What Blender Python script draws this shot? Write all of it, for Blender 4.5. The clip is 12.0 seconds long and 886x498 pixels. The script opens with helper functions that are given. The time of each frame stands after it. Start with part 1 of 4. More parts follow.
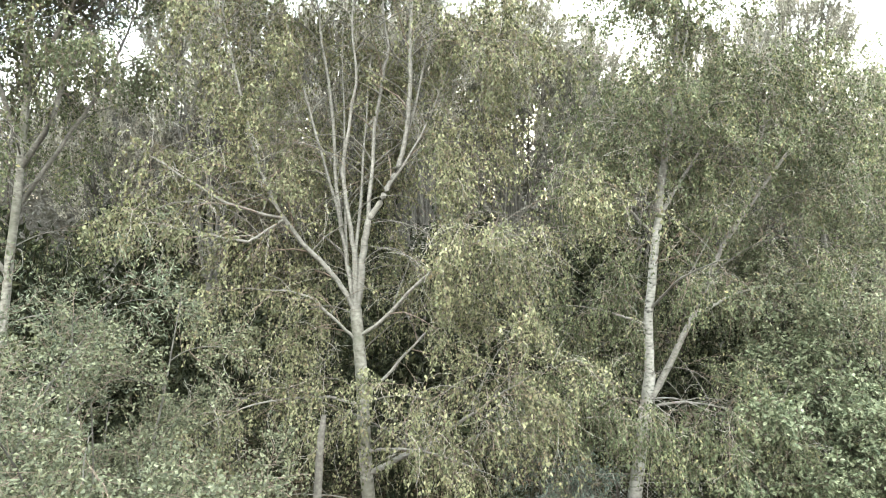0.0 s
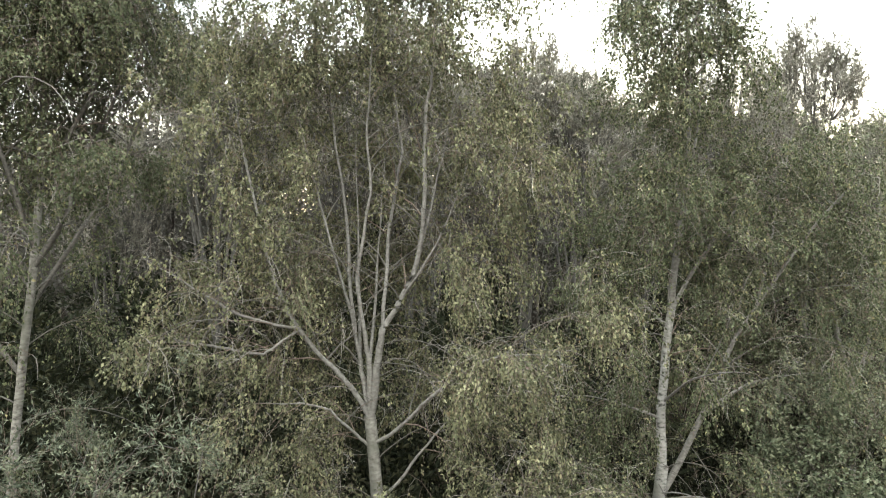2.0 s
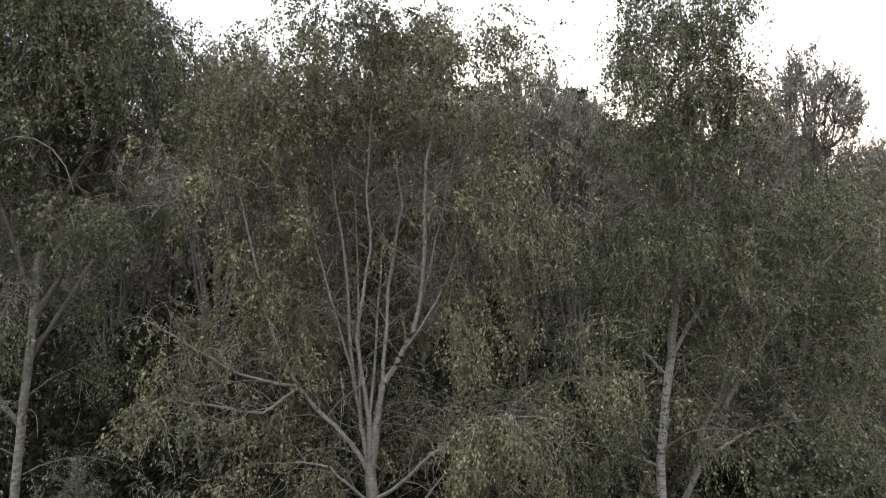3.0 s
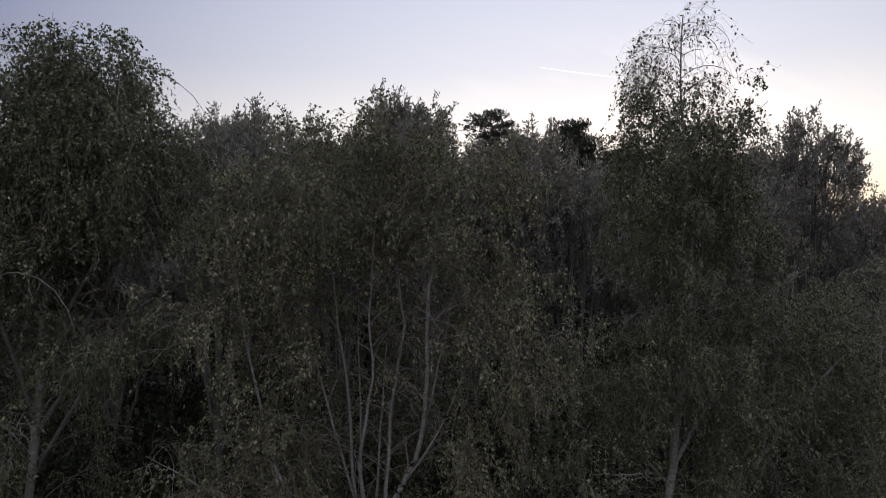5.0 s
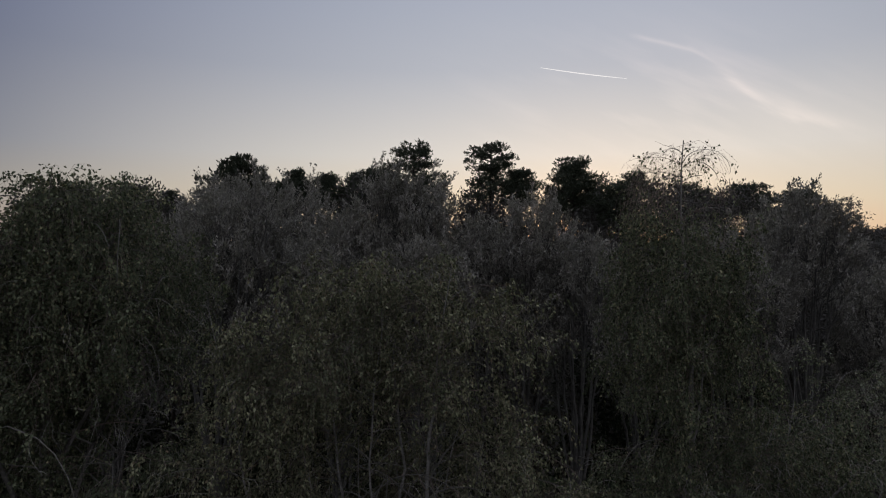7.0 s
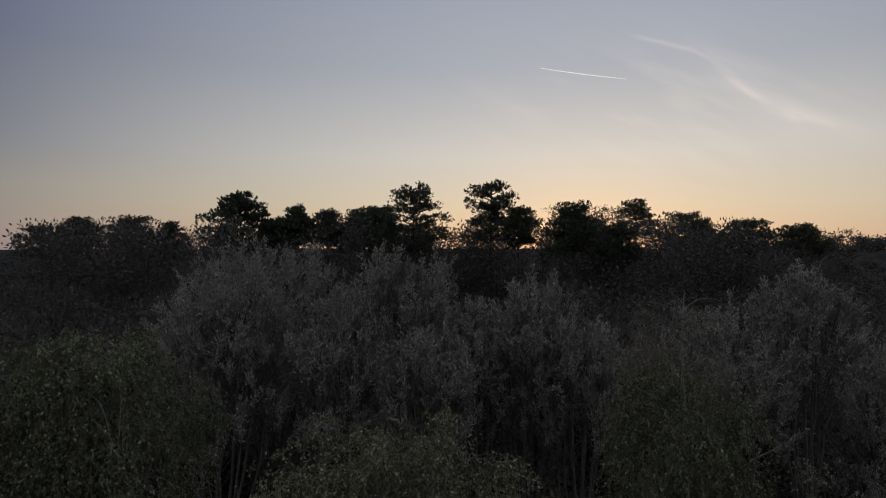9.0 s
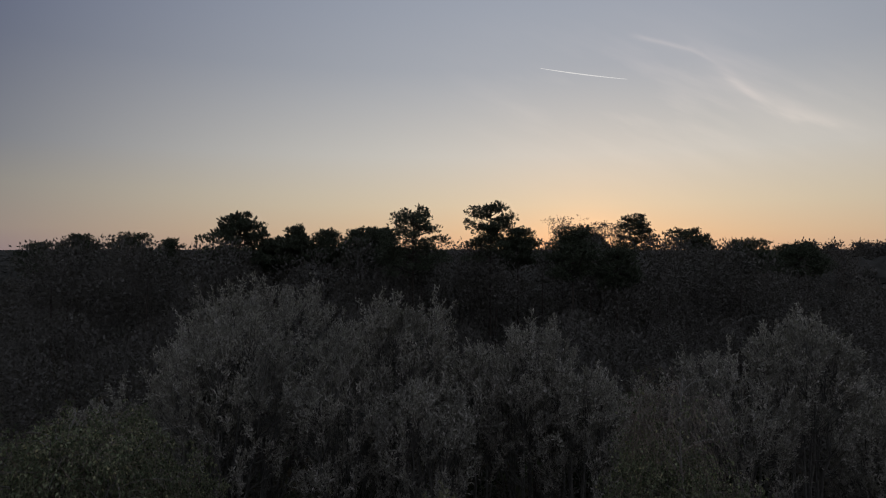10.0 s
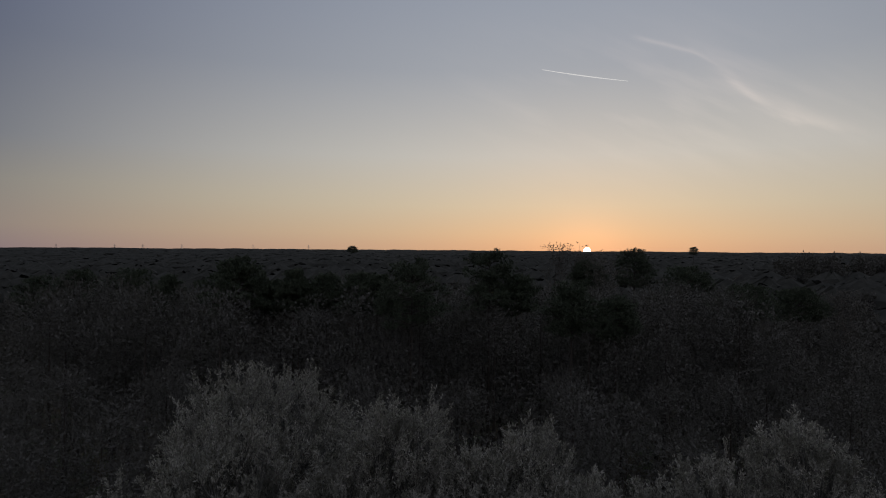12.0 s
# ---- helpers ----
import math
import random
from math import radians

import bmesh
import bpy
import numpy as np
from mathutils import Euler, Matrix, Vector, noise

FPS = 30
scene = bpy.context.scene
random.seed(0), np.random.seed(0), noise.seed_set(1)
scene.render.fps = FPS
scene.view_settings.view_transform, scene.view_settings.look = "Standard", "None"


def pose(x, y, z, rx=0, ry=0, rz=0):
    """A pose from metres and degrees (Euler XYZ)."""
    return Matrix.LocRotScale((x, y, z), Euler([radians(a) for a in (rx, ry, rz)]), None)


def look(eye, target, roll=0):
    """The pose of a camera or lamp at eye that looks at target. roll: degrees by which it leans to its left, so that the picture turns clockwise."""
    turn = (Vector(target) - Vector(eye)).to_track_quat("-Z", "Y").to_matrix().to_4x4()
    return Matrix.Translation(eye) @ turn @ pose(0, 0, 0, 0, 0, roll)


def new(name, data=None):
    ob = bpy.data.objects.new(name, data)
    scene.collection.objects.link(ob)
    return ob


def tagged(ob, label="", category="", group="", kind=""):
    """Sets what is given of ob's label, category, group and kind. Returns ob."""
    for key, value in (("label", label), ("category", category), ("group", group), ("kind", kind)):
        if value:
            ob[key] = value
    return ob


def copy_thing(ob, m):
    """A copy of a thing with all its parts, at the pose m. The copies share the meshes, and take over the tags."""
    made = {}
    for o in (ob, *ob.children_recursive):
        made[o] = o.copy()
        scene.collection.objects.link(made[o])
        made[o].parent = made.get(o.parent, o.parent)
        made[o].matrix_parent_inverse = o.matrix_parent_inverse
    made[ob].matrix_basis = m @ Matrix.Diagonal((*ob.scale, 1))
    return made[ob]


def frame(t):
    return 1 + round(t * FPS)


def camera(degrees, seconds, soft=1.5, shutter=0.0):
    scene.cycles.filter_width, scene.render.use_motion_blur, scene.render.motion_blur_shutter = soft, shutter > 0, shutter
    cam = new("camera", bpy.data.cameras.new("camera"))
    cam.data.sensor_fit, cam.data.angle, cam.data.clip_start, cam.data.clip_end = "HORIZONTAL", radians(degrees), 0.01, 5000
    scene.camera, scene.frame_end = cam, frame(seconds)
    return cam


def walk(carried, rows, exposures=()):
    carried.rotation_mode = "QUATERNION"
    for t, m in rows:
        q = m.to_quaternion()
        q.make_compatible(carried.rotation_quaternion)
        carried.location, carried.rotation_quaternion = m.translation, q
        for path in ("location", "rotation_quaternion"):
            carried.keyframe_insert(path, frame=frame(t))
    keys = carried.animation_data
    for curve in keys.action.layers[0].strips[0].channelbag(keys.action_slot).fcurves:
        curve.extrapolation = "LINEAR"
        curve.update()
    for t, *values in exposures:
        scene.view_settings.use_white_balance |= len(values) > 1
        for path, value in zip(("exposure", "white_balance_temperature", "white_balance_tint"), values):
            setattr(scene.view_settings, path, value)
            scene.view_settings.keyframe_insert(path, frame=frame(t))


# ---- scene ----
cam = camera(72.0, 12.0, soft=1.05)
# a slow, almost vertical rise past the birches to above the pine tops
RISE = [
    (0.0, 0.285, 6.000), (0.5, 0.223, 6.455), (1.0, 0.143, 6.948), (1.5, 0.071, 7.403), (2.0, 0.030, 7.901), (2.5, 0.020, 8.376), (3.0, 0.032, 8.893),
    (3.2, 0.026, 9.096), (4.0, 0.008, 9.980), (4.8, -0.011, 10.900), (5.5, -0.009, 11.779), (6.0, 0.004, 12.422), (6.5, 0.000, 13.066), (7.2, -0.025, 14.041),
    (8.0, -0.040, 15.260), (8.8, -0.040, 16.549), (9.5, -0.015, 17.690), (10.0, -0.002, 18.570), (10.5, 0.015, 19.469), (11.0, 0.030, 20.430), (11.5, 0.047, 21.409), (12.0, 0.070, 22.400)]
LEAN = {10.5: 0.1, 11.0: 0.2, 11.5: 0.3, 12.0: 0.42}
EXPOSURE = [(0.0, 6.76, 7430, -4), (1.0, 6.46, 7600, -4), (1.5, 6.20, 7650, -3), (2.0, 5.80, 7550, 0), (2.5, 5.3, 7320, 6), (3.2, 4.62, 6980, 11), (4.8, 3.28, 6450, 15), (5.5, 2.88, 6410, 15),
            (6.5, 2.51, 6340, 13), (7.2, 2.36, 6340, 12), (8.8, 2.2, 6310, 11), (12.0, 1.98, 6300, 10)]
walk(cam, [(t, pose(x, 0, z, 90, 0, 0) @ pose(0, 0, 0, 0, 0, LEAN.get(t, 0.0))) for t, x, z in RISE], EXPOSURE)

# ---- sky and sun ----
SUN_TURN, SUN_RISE = 13.3, 1.6
SKY_LEVEL = 0.25
world = bpy.data.worlds.new("dusk_sky")
scene.world = world
world.use_nodes = True


def blend_in(nt, kind, fac, a, b):
    n = nt.nodes.new("ShaderNodeMix")
    n.data_type, n.blend_type, n.clamp_result = "RGBA", kind, False
    for i, v in ((0, fac), (6, a), (7, b)):
        if isinstance(v, (int, float)):
            n.inputs[i].default_value = v
        elif isinstance(v, tuple):
            n.inputs[i].default_value = (*v, 1)
        else:
            nt.links.new(v, n.inputs[i])
    return n.outputs[2]


def dusk_sky():
    nt = world.node_tree
    nt.nodes.clear()

    def node(kind, **sets):
        n = nt.nodes.new(kind)
        for k, v in sets.items():
            setattr(n, k, v)
        return n

    def calc(op, a, b=None, c=None):
        n = node("ShaderNodeMath", operation=op)
        for i, v in enumerate((a, b, c)):
            if v is None:
                continue
            if isinstance(v, (int, float)):
                n.inputs[i].default_value = v
            else:
                nt.links.new(v, n.inputs[i])
        return n.outputs[0]

    sky = node("ShaderNodeTexSky", sky_type="NISHITA", sun_disc=False, sun_elevation=radians(SUN_RISE), sun_rotation=radians(SUN_TURN),
               altitude=60, air_density=1.0, dust_density=1.0, ozone_density=2.0)
    where = node("ShaderNodeTexCoord")
    split = node("ShaderNodeSeparateXYZ")
    nt.links.new(where.outputs["Generated"], split.inputs[0])
    x, y, z = split.outputs
    ahead = calc("MAXIMUM", y, 0.05)
    u, v = calc("DIVIDE", x, ahead), calc("DIVIDE", z, ahead)
    # a thin cirrus streak that sinks to the north: a fine thread first, then a broader ragged plume, in a faint veil
    def smooth(a, lo, hi):
        n = node("ShaderNodeMapRange", interpolation_type="SMOOTHSTEP")
        n.inputs[1].default_value, n.inputs[2].default_value = lo, hi
        nt.links.new(a, n.inputs[0])
        return n.outputs[0]

    def bell(a, width):
        return calc("EXPONENT", calc("MULTIPLY", calc("POWER", calc("DIVIDE", a, width), 2.0), -1.0))

    line = calc("SUBTRACT", calc("SUBTRACT", 0.4175, calc("MULTIPLY", u, 0.22)), calc("MULTIPLY", smooth(u, 0.40, 0.56), 0.07))
    across = calc("SUBTRACT", v, line)
    plane = node("ShaderNodeCombineXYZ")
    nt.links.new(calc("ADD", u, calc("MULTIPLY", across, -0.5)), plane.inputs[0])
    nt.links.new(calc("MULTIPLY", calc("ADD", v, calc("MULTIPLY", u, 0.4)), 4.0), plane.inputs[1])
    rough = node("ShaderNodeTexNoise")
    rough.inputs["Scale"].default_value, rough.inputs["Detail"].default_value = 16.0, 6.0
    nt.links.new(plane.outputs[0], rough.inputs["Vector"])
    broad = node("ShaderNodeTexNoise")
    broad.inputs["Scale"].default_value, broad.inputs["Detail"].default_value = 5.0, 5.0
    nt.links.new(plane.outputs[0], broad.inputs["Vector"])
    off = calc("ADD", across, calc("MULTIPLY", calc("SUBTRACT", rough.outputs[0], 0.5), 0.022))
    ragged = calc("MULTIPLY", calc("SUBTRACT", rough.outputs[0], 0.25), 2.2)
    thread = calc("MULTIPLY", bell(calc("ADD", across, calc("MULTIPLY", calc("SUBTRACT", rough.outputs[0], 0.5), 0.008)), 0.0042), calc("MULTIPLY", smooth(u, 0.295, 0.34), calc("SUBTRACT", 1.0, smooth(u, 0.40, 0.47))))
    plume = calc("MULTIPLY", calc("MULTIPLY", bell(off, 0.0115), ragged), calc("MULTIPLY", smooth(u, 0.42, 0.485), calc("SUBTRACT", 1.0, smooth(u, 0.53, 0.72))))
    veil = calc("MULTIPLY", calc("MULTIPLY", bell(off, 0.05), broad.outputs[0]), calc("MULTIPLY", smooth(u, 0.22, 0.5), calc("SUBTRACT", 1.0, smooth(u, 0.6, 0.9))))
    fan = calc("MULTIPLY", calc("MAXIMUM", calc("SUBTRACT", broad.outputs[0], 0.47), 0.0), calc("MULTIPLY", bell(calc("SUBTRACT", u, 0.36), 0.26), bell(calc("SUBTRACT", v, 0.24), 0.10)))
    wisp = calc("ADD", calc("ADD", calc("MULTIPLY", thread, 0.05), calc("MULTIPLY", plume, 0.08)), calc("ADD", calc("MULTIPLY", veil, 0.055), calc("MULTIPLY", fan, 0.22)))
    # dusk colours by height, towards the sunset and away from it, as seen through thin high haze; overhead and behind,
    # out of view, set to light the trees
    def band(stops):
        r = node("ShaderNodeValToRGB")
        while len(r.color_ramp.elements) < len(stops):
            r.color_ramp.elements.new(0.5)
        for e, (p, c) in zip(r.color_ramp.elements, stops):
            e.position, e.color = p, (*[((k / 255 + 0.055) / 1.055) ** 2.4 * SKY_LEVEL for k in c], 1)
        nt.links.new(calc("MAXIMUM", z, 0.0), r.inputs[0])
        return r.outputs[0]

    warm = band([(0.0, (211, 172, 134)), (0.025, (213, 183, 146)), (0.07, (212, 195, 166)), (0.15, (205, 199, 187)), (0.28, (170, 172, 175)), (0.4, (156, 161, 170)), (0.62, (165, 173, 188)), (1.0, (205, 212, 228))])
    cool = band([(0.0, (134, 118, 119)), (0.03, (139, 127, 120)), (0.09, (132, 127, 121)), (0.15, (114, 115, 121)), (0.28, (96, 100, 115)), (0.4, (85, 92, 115)), (0.62, (165, 173, 188)), (1.0, (205, 212, 228))])
    # unseen rear sky: bright overhead as fill, dimmed low down to deepen crown shade
    east_fill = band([(0.0, (102, 96, 99)), (0.08, (126, 120, 123)), (0.25, (151, 149, 155)), (0.5, (200, 204, 214)), (1.0, (205, 212, 228))])
    flat = calc("SQRT", calc("ADD", calc("MULTIPLY", x, x), calc("ADD", calc("MULTIPLY", y, y), 1e-6)))
    facing = calc("DIVIDE", calc("ADD", calc("MULTIPLY", x, math.sin(radians(SUN_TURN))), calc("MULTIPLY", y, math.cos(radians(SUN_TURN)))), flat)
    near = node("ShaderNodeMapRange")
    near.inputs[1].default_value, near.inputs[2].default_value = 0.63, 1.07
    nt.links.new(facing, near.inputs[0])
    haze = blend_in(nt, "MIX", near.outputs[0], cool, warm)
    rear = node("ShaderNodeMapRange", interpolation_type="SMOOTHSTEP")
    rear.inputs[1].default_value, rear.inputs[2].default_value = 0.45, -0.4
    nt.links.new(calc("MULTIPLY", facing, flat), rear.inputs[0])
    haze = blend_in(nt, "MIX", rear.outputs[0], haze, east_fill)
    # the aureole close round the low sun
    gap = calc("ADD", calc("POWER", calc("SUBTRACT", u, math.tan(radians(SUN_TURN))), 2.0), calc("MULTIPLY", calc("POWER", v, 2.0), 1.6))
    halo = calc("MULTIPLY", calc("EXPONENT", calc("MULTIPLY", gap, -240.0)), 0.04)
    haze = blend_in(nt, "ADD", halo, haze, (1.0, 0.36, 0.13))
    haze = blend_in(nt, "ADD", wisp, haze, (0.34, 0.25, 0.19))
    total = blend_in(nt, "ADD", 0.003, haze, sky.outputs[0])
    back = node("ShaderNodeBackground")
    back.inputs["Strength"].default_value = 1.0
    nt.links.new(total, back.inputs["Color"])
    out = node("ShaderNodeOutputWorld")
    nt.links.new(back.outputs[0], out.inputs["Surface"])


dusk_sky()
SUN_WAY = Vector((math.sin(radians(SUN_TURN)) * math.cos(radians(SUN_RISE)), math.cos(radians(SUN_TURN)) * math.cos(radians(SUN_RISE)), math.sin(radians(SUN_RISE))))
lamp = bpy.data.lights.new("low_sun", "SUN")
lamp.energy, lamp.angle, lamp.color = 0.04, radians(0.5), (1.0, 0.52, 0.25)
sun_lamp = new("low_sun", lamp)
sun_lamp.matrix_world = look(SUN_WAY * 60, (0, 0, 0))


# ---- materials ----
def shade(name):
    m = bpy.data.materials.new(name)
    m.use_nodes = True
    m.node_tree.nodes.clear()
    return m, m.node_tree


def ramp(nt, stops, source):
    r = nt.nodes.new("ShaderNodeValToRGB")
    while len(r.color_ramp.elements) < len(stops):
        r.color_ramp.elements.new(0.5)
    for e, (p, c) in zip(r.color_ramp.elements, stops):
        e.position, e.color = p, (*c, 1)
    nt.links.new(source, r.inputs[0])
    return r.outputs[0]


def greyed(c, share=0.2):
    """A leaf colour mixed towards its own grey, for foliage that looks neutral when dim."""
    g = 0.3 * c[0] + 0.6 * c[1] + 0.1 * c[2]
    return tuple(k * (1 - share) + g * share for k in c)


def leaf_material(name, stops, through_light=0.3, gloss=0.65, patch=None, sheen=0.10):
    """Leaves: each its own hue, whole sprays turning together, light passing through the blade."""
    m, nt = shade(name)
    stops = [(p, greyed(c)) for p, c in stops]
    patch = greyed(patch) if patch else None
    geo = nt.nodes.new("ShaderNodeNewGeometry")
    colour = ramp(nt, stops, geo.outputs["Random Per Island"])
    spray = nt.nodes.new("ShaderNodeTexNoise")
    spray.inputs["Scale"].default_value, spray.inputs["Detail"].default_value = 0.9, 3.0
    nt.links.new(geo.outputs["Position"], spray.inputs["Vector"])
    if patch:
        colour = blend_in(nt, "MIX", ramp(nt, [(0.48, (0, 0, 0)), (0.68, (0.75, 0.75, 0.75))], spray.outputs[0]), colour, patch)
    fine = nt.nodes.new("ShaderNodeTexNoise")
    fine.inputs["Scale"].default_value = 60.0
    nt.links.new(geo.outputs["Position"], fine.inputs["Vector"])
    colour = blend_in(nt, "MULTIPLY", 0.5, colour, ramp(nt, [(0.3, (0.55, 0.55, 0.5)), (0.7, (1, 1, 1))], fine.outputs[0]))
    face = nt.nodes.new("ShaderNodeBsdfPrincipled")
    face.inputs["Roughness"].default_value = gloss
    face.inputs["Specular IOR Level"].default_value = sheen
    nt.links.new(colour, face.inputs["Base Color"])
    thin = nt.nodes.new("ShaderNodeBsdfTranslucent")
    nt.links.new(blend_in(nt, "MULTIPLY", 1.0, colour, (1.0, 1.1, 0.6)), thin.inputs["Color"])
    mix = nt.nodes.new("ShaderNodeMixShader")
    mix.inputs[0].default_value = through_light
    nt.links.new(face.outputs[0], mix.inputs[1])
    nt.links.new(thin.outputs[0], mix.inputs[2])
    out = nt.nodes.new("ShaderNodeOutputMaterial")
    nt.links.new(mix.outputs[0], out.inputs["Surface"])
    return m


def rough_material(name, stops, scale, stretch=(1, 1, 1), bump=0.3, rough=0.85, second=None, detail=6.0, shine=0.3):
    """Bark, soil, timber: two scales of noise in object space, with relief."""
    m, nt = shade(name)
    where = nt.nodes.new("ShaderNodeTexCoord")
    mapping = nt.nodes.new("ShaderNodeMapping")
    mapping.inputs["Scale"].default_value = stretch
    nt.links.new(where.outputs["Object"], mapping.inputs[0])
    n1 = nt.nodes.new("ShaderNodeTexNoise")
    n1.inputs["Scale"].default_value, n1.inputs["Detail"].default_value = scale, detail
    nt.links.new(mapping.outputs[0], n1.inputs["Vector"])
    colour = ramp(nt, stops, n1.outputs[0])
    n2 = nt.nodes.new("ShaderNodeTexNoise")
    n2.inputs["Scale"].default_value, n2.inputs["Detail"].default_value = scale * 0.13, 4.0
    nt.links.new(where.outputs["Object"], n2.inputs["Vector"])
    if second:
        colour = blend_in(nt, "MIX", ramp(nt, [(0.48, (0, 0, 0)), (0.62, (0.85, 0.85, 0.85))], n2.outputs[0]), colour, second)
    else:
        colour = blend_in(nt, "MULTIPLY", 0.6, colour, ramp(nt, [(0.3, (0.5, 0.5, 0.5)), (0.7, (1, 1, 1))], n2.outputs[0]))
    face = nt.nodes.new("ShaderNodeBsdfPrincipled")
    face.inputs["Roughness"].default_value, face.inputs["Specular IOR Level"].default_value = rough, shine
    nt.links.new(colour, face.inputs["Base Color"])
    relief = nt.nodes.new("ShaderNodeBump")
    relief.inputs["Strength"].default_value, relief.inputs["Distance"].default_value = bump, 0.02
    nt.links.new(n1.outputs[0], relief.inputs["Height"])
    nt.links.new(relief.outputs[0], face.inputs["Normal"])
    out = nt.nodes.new("ShaderNodeOutputMaterial")
    nt.links.new(face.outputs[0], out.inputs["Surface"])
    return m


def glow_material(name, colour, strength):
    m, nt = shade(name)
    e = nt.nodes.new("ShaderNodeEmission")
    e.inputs[0].default_value, e.inputs[1].default_value = (*colour, 1), strength
    out = nt.nodes.new("ShaderNodeOutputMaterial")
    nt.links.new(e.outputs[0], out.inputs["Surface"])
    return m


BIRCH_YELLOW = leaf_material("turning_birch_leaf", [(0.0, (0.030, 0.034, 0.018)), (0.35, (0.080, 0.086, 0.044)), (0.7, (0.155, 0.157, 0.083)), (0.9, (0.230, 0.222, 0.126)), (1.0, (0.12, 0.085, 0.048))],
                             0.15, patch=(0.060, 0.065, 0.035))
BIRCH_GREEN = leaf_material("green_birch_leaf", [(0.0, (0.026, 0.034, 0.016)), (0.5, (0.072, 0.086, 0.043)), (0.92, (0.155, 0.168, 0.090)), (1.0, (0.23, 0.20, 0.095))], 0.15, patch=(0.048, 0.06, 0.031))
BIRCH_GREY = leaf_material("grey_green_birch_leaf", [(0.0, (0.05, 0.06, 0.036)), (0.5, (0.105, 0.118, 0.07)), (0.95, (0.185, 0.195, 0.125)), (1.0, (0.25, 0.21, 0.10))], 0.15, patch=(0.07, 0.082, 0.05))
WILLOW_LEAF = leaf_material("grey_willow_leaf", [(0.0, (0.034, 0.045, 0.031)), (0.6, (0.08, 0.096, 0.064)), (1.0, (0.16, 0.18, 0.125))], 0.12)
BLUE_LEAF = leaf_material("blue_green_leaf", [(0.0, (0.03, 0.042, 0.036)), (0.6, (0.068, 0.09, 0.078)), (1.0, (0.125, 0.155, 0.138))], 0.1)
PALE_LEAF = leaf_material("pale_shrub_leaf", [(0.0, (0.03, 0.035, 0.022)), (0.6, (0.078, 0.086, 0.053)), (1.0, (0.145, 0.154, 0.098))], 0.15)
SALLOW_LEAF = leaf_material("silvery_sallow_leaf", [(0.0, (0.115, 0.107, 0.093)), (0.5, (0.20, 0.184, 0.168)), (1.0, (0.285, 0.263, 0.243))], 0.15, gloss=0.8, sheen=0.06, patch=(0.10, 0.096, 0.085))
SHRUB_LEAF = leaf_material("fresh_shrub_leaf", [(0.0, (0.04, 0.053, 0.03)), (0.6, (0.10, 0.12, 0.07)), (1.0, (0.19, 0.212, 0.135))], 0.15)
# the shade between the trees is put into this darker leaf colour
SHADED_UNDER_LEAF = leaf_material("shaded_undergrowth_leaf", [(0.0, (0.010, 0.013, 0.007)), (0.7, (0.022, 0.026, 0.014)), (1.0, (0.06, 0.06, 0.031))], 0.1, sheen=0.05)
WOOD_LEAF = leaf_material("deep_wood_leaf", [(0.0, (0.058, 0.053, 0.049)), (0.7, (0.070, 0.064, 0.060)), (1.0, (0.080, 0.074, 0.069))], 0.1, sheen=0.03)
PINE_NEEDLE = leaf_material("pine_needle", [(0.0, (0.03, 0.04, 0.026)), (0.7, (0.05, 0.06, 0.038)), (1.0, (0.072, 0.08, 0.054))], 0.05, sheen=0.05)
BIRCH_BARK = rough_material("birch_bark", [(0.33, (0.045, 0.043, 0.04)), (0.43, (0.15, 0.146, 0.135)), (0.62, (0.225, 0.22, 0.206)), (1.0, (0.31, 0.303, 0.285))], 9.0, (1, 1, 2.2), 0.5, 0.8, second=(0.10, 0.096, 0.083))
OLD_BIRCH_BARK = rough_material("old_birch_bark", [(0.3, (0.045, 0.042, 0.037)), (0.48, (0.12, 0.113, 0.10)), (0.66, (0.185, 0.177, 0.161)), (1.0, (0.26, 0.25, 0.232))], 10.0, (1, 1, 1.6), 0.6, 0.85, second=(0.085, 0.085, 0.07))
GREY_BARK = rough_material("grey_limb_bark", [(0.3, (0.085, 0.080, 0.072)), (0.6, (0.155, 0.148, 0.136)), (1.0, (0.24, 0.231, 0.215))], 14.0, (1, 1, 1.5), 0.4)
DULL_LIMB_BARK = rough_material("dull_limb_bark", [(0.3, (0.05, 0.046, 0.041)), (0.6, (0.10, 0.093, 0.083)), (1.0, (0.16, 0.151, 0.136))], 14.0, (1, 1, 1.5), 0.4)
TWIG_BARK = rough_material("twig_bark", [(0.3, (0.085, 0.064, 0.052)), (0.7, (0.155, 0.118, 0.096))], 20.0, bump=0.1)
SALLOW_BARK = rough_material("dark_sallow_bark", [(0.3, (0.035, 0.033, 0.03)), (0.7, (0.085, 0.08, 0.072))], 12.0, (1, 1, 0.6), 0.4)
DEAD_TWIG = rough_material("dead_twig", [(0.3, (0.15, 0.14, 0.128)), (0.7, (0.25, 0.235, 0.215))], 20.0, bump=0.1)
PINE_BARK = rough_material("pine_bark", [(0.3, (0.016, 0.013, 0.011)), (0.6, (0.034, 0.026, 0.02)), (1.0, (0.055, 0.04, 0.03))], 7.0, (1, 1, 0.4), 0.6)
SOIL = rough_material("leaf_litter", [(0.3, (0.014, 0.011, 0.008)), (0.55, (0.032, 0.025, 0.016)), (0.8, (0.06, 0.046, 0.03))], 3.0, bump=0.5, second=(0.02, 0.028, 0.012), shine=0.05)
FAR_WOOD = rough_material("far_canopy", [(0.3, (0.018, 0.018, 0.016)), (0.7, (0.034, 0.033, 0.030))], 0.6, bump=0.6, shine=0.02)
OLD_TIMBER = rough_material("weathered_timber", [(0.3, (0.035, 0.03, 0.027)), (0.7, (0.085, 0.075, 0.066))], 6.0, (0.3, 1, 6), 0.4)
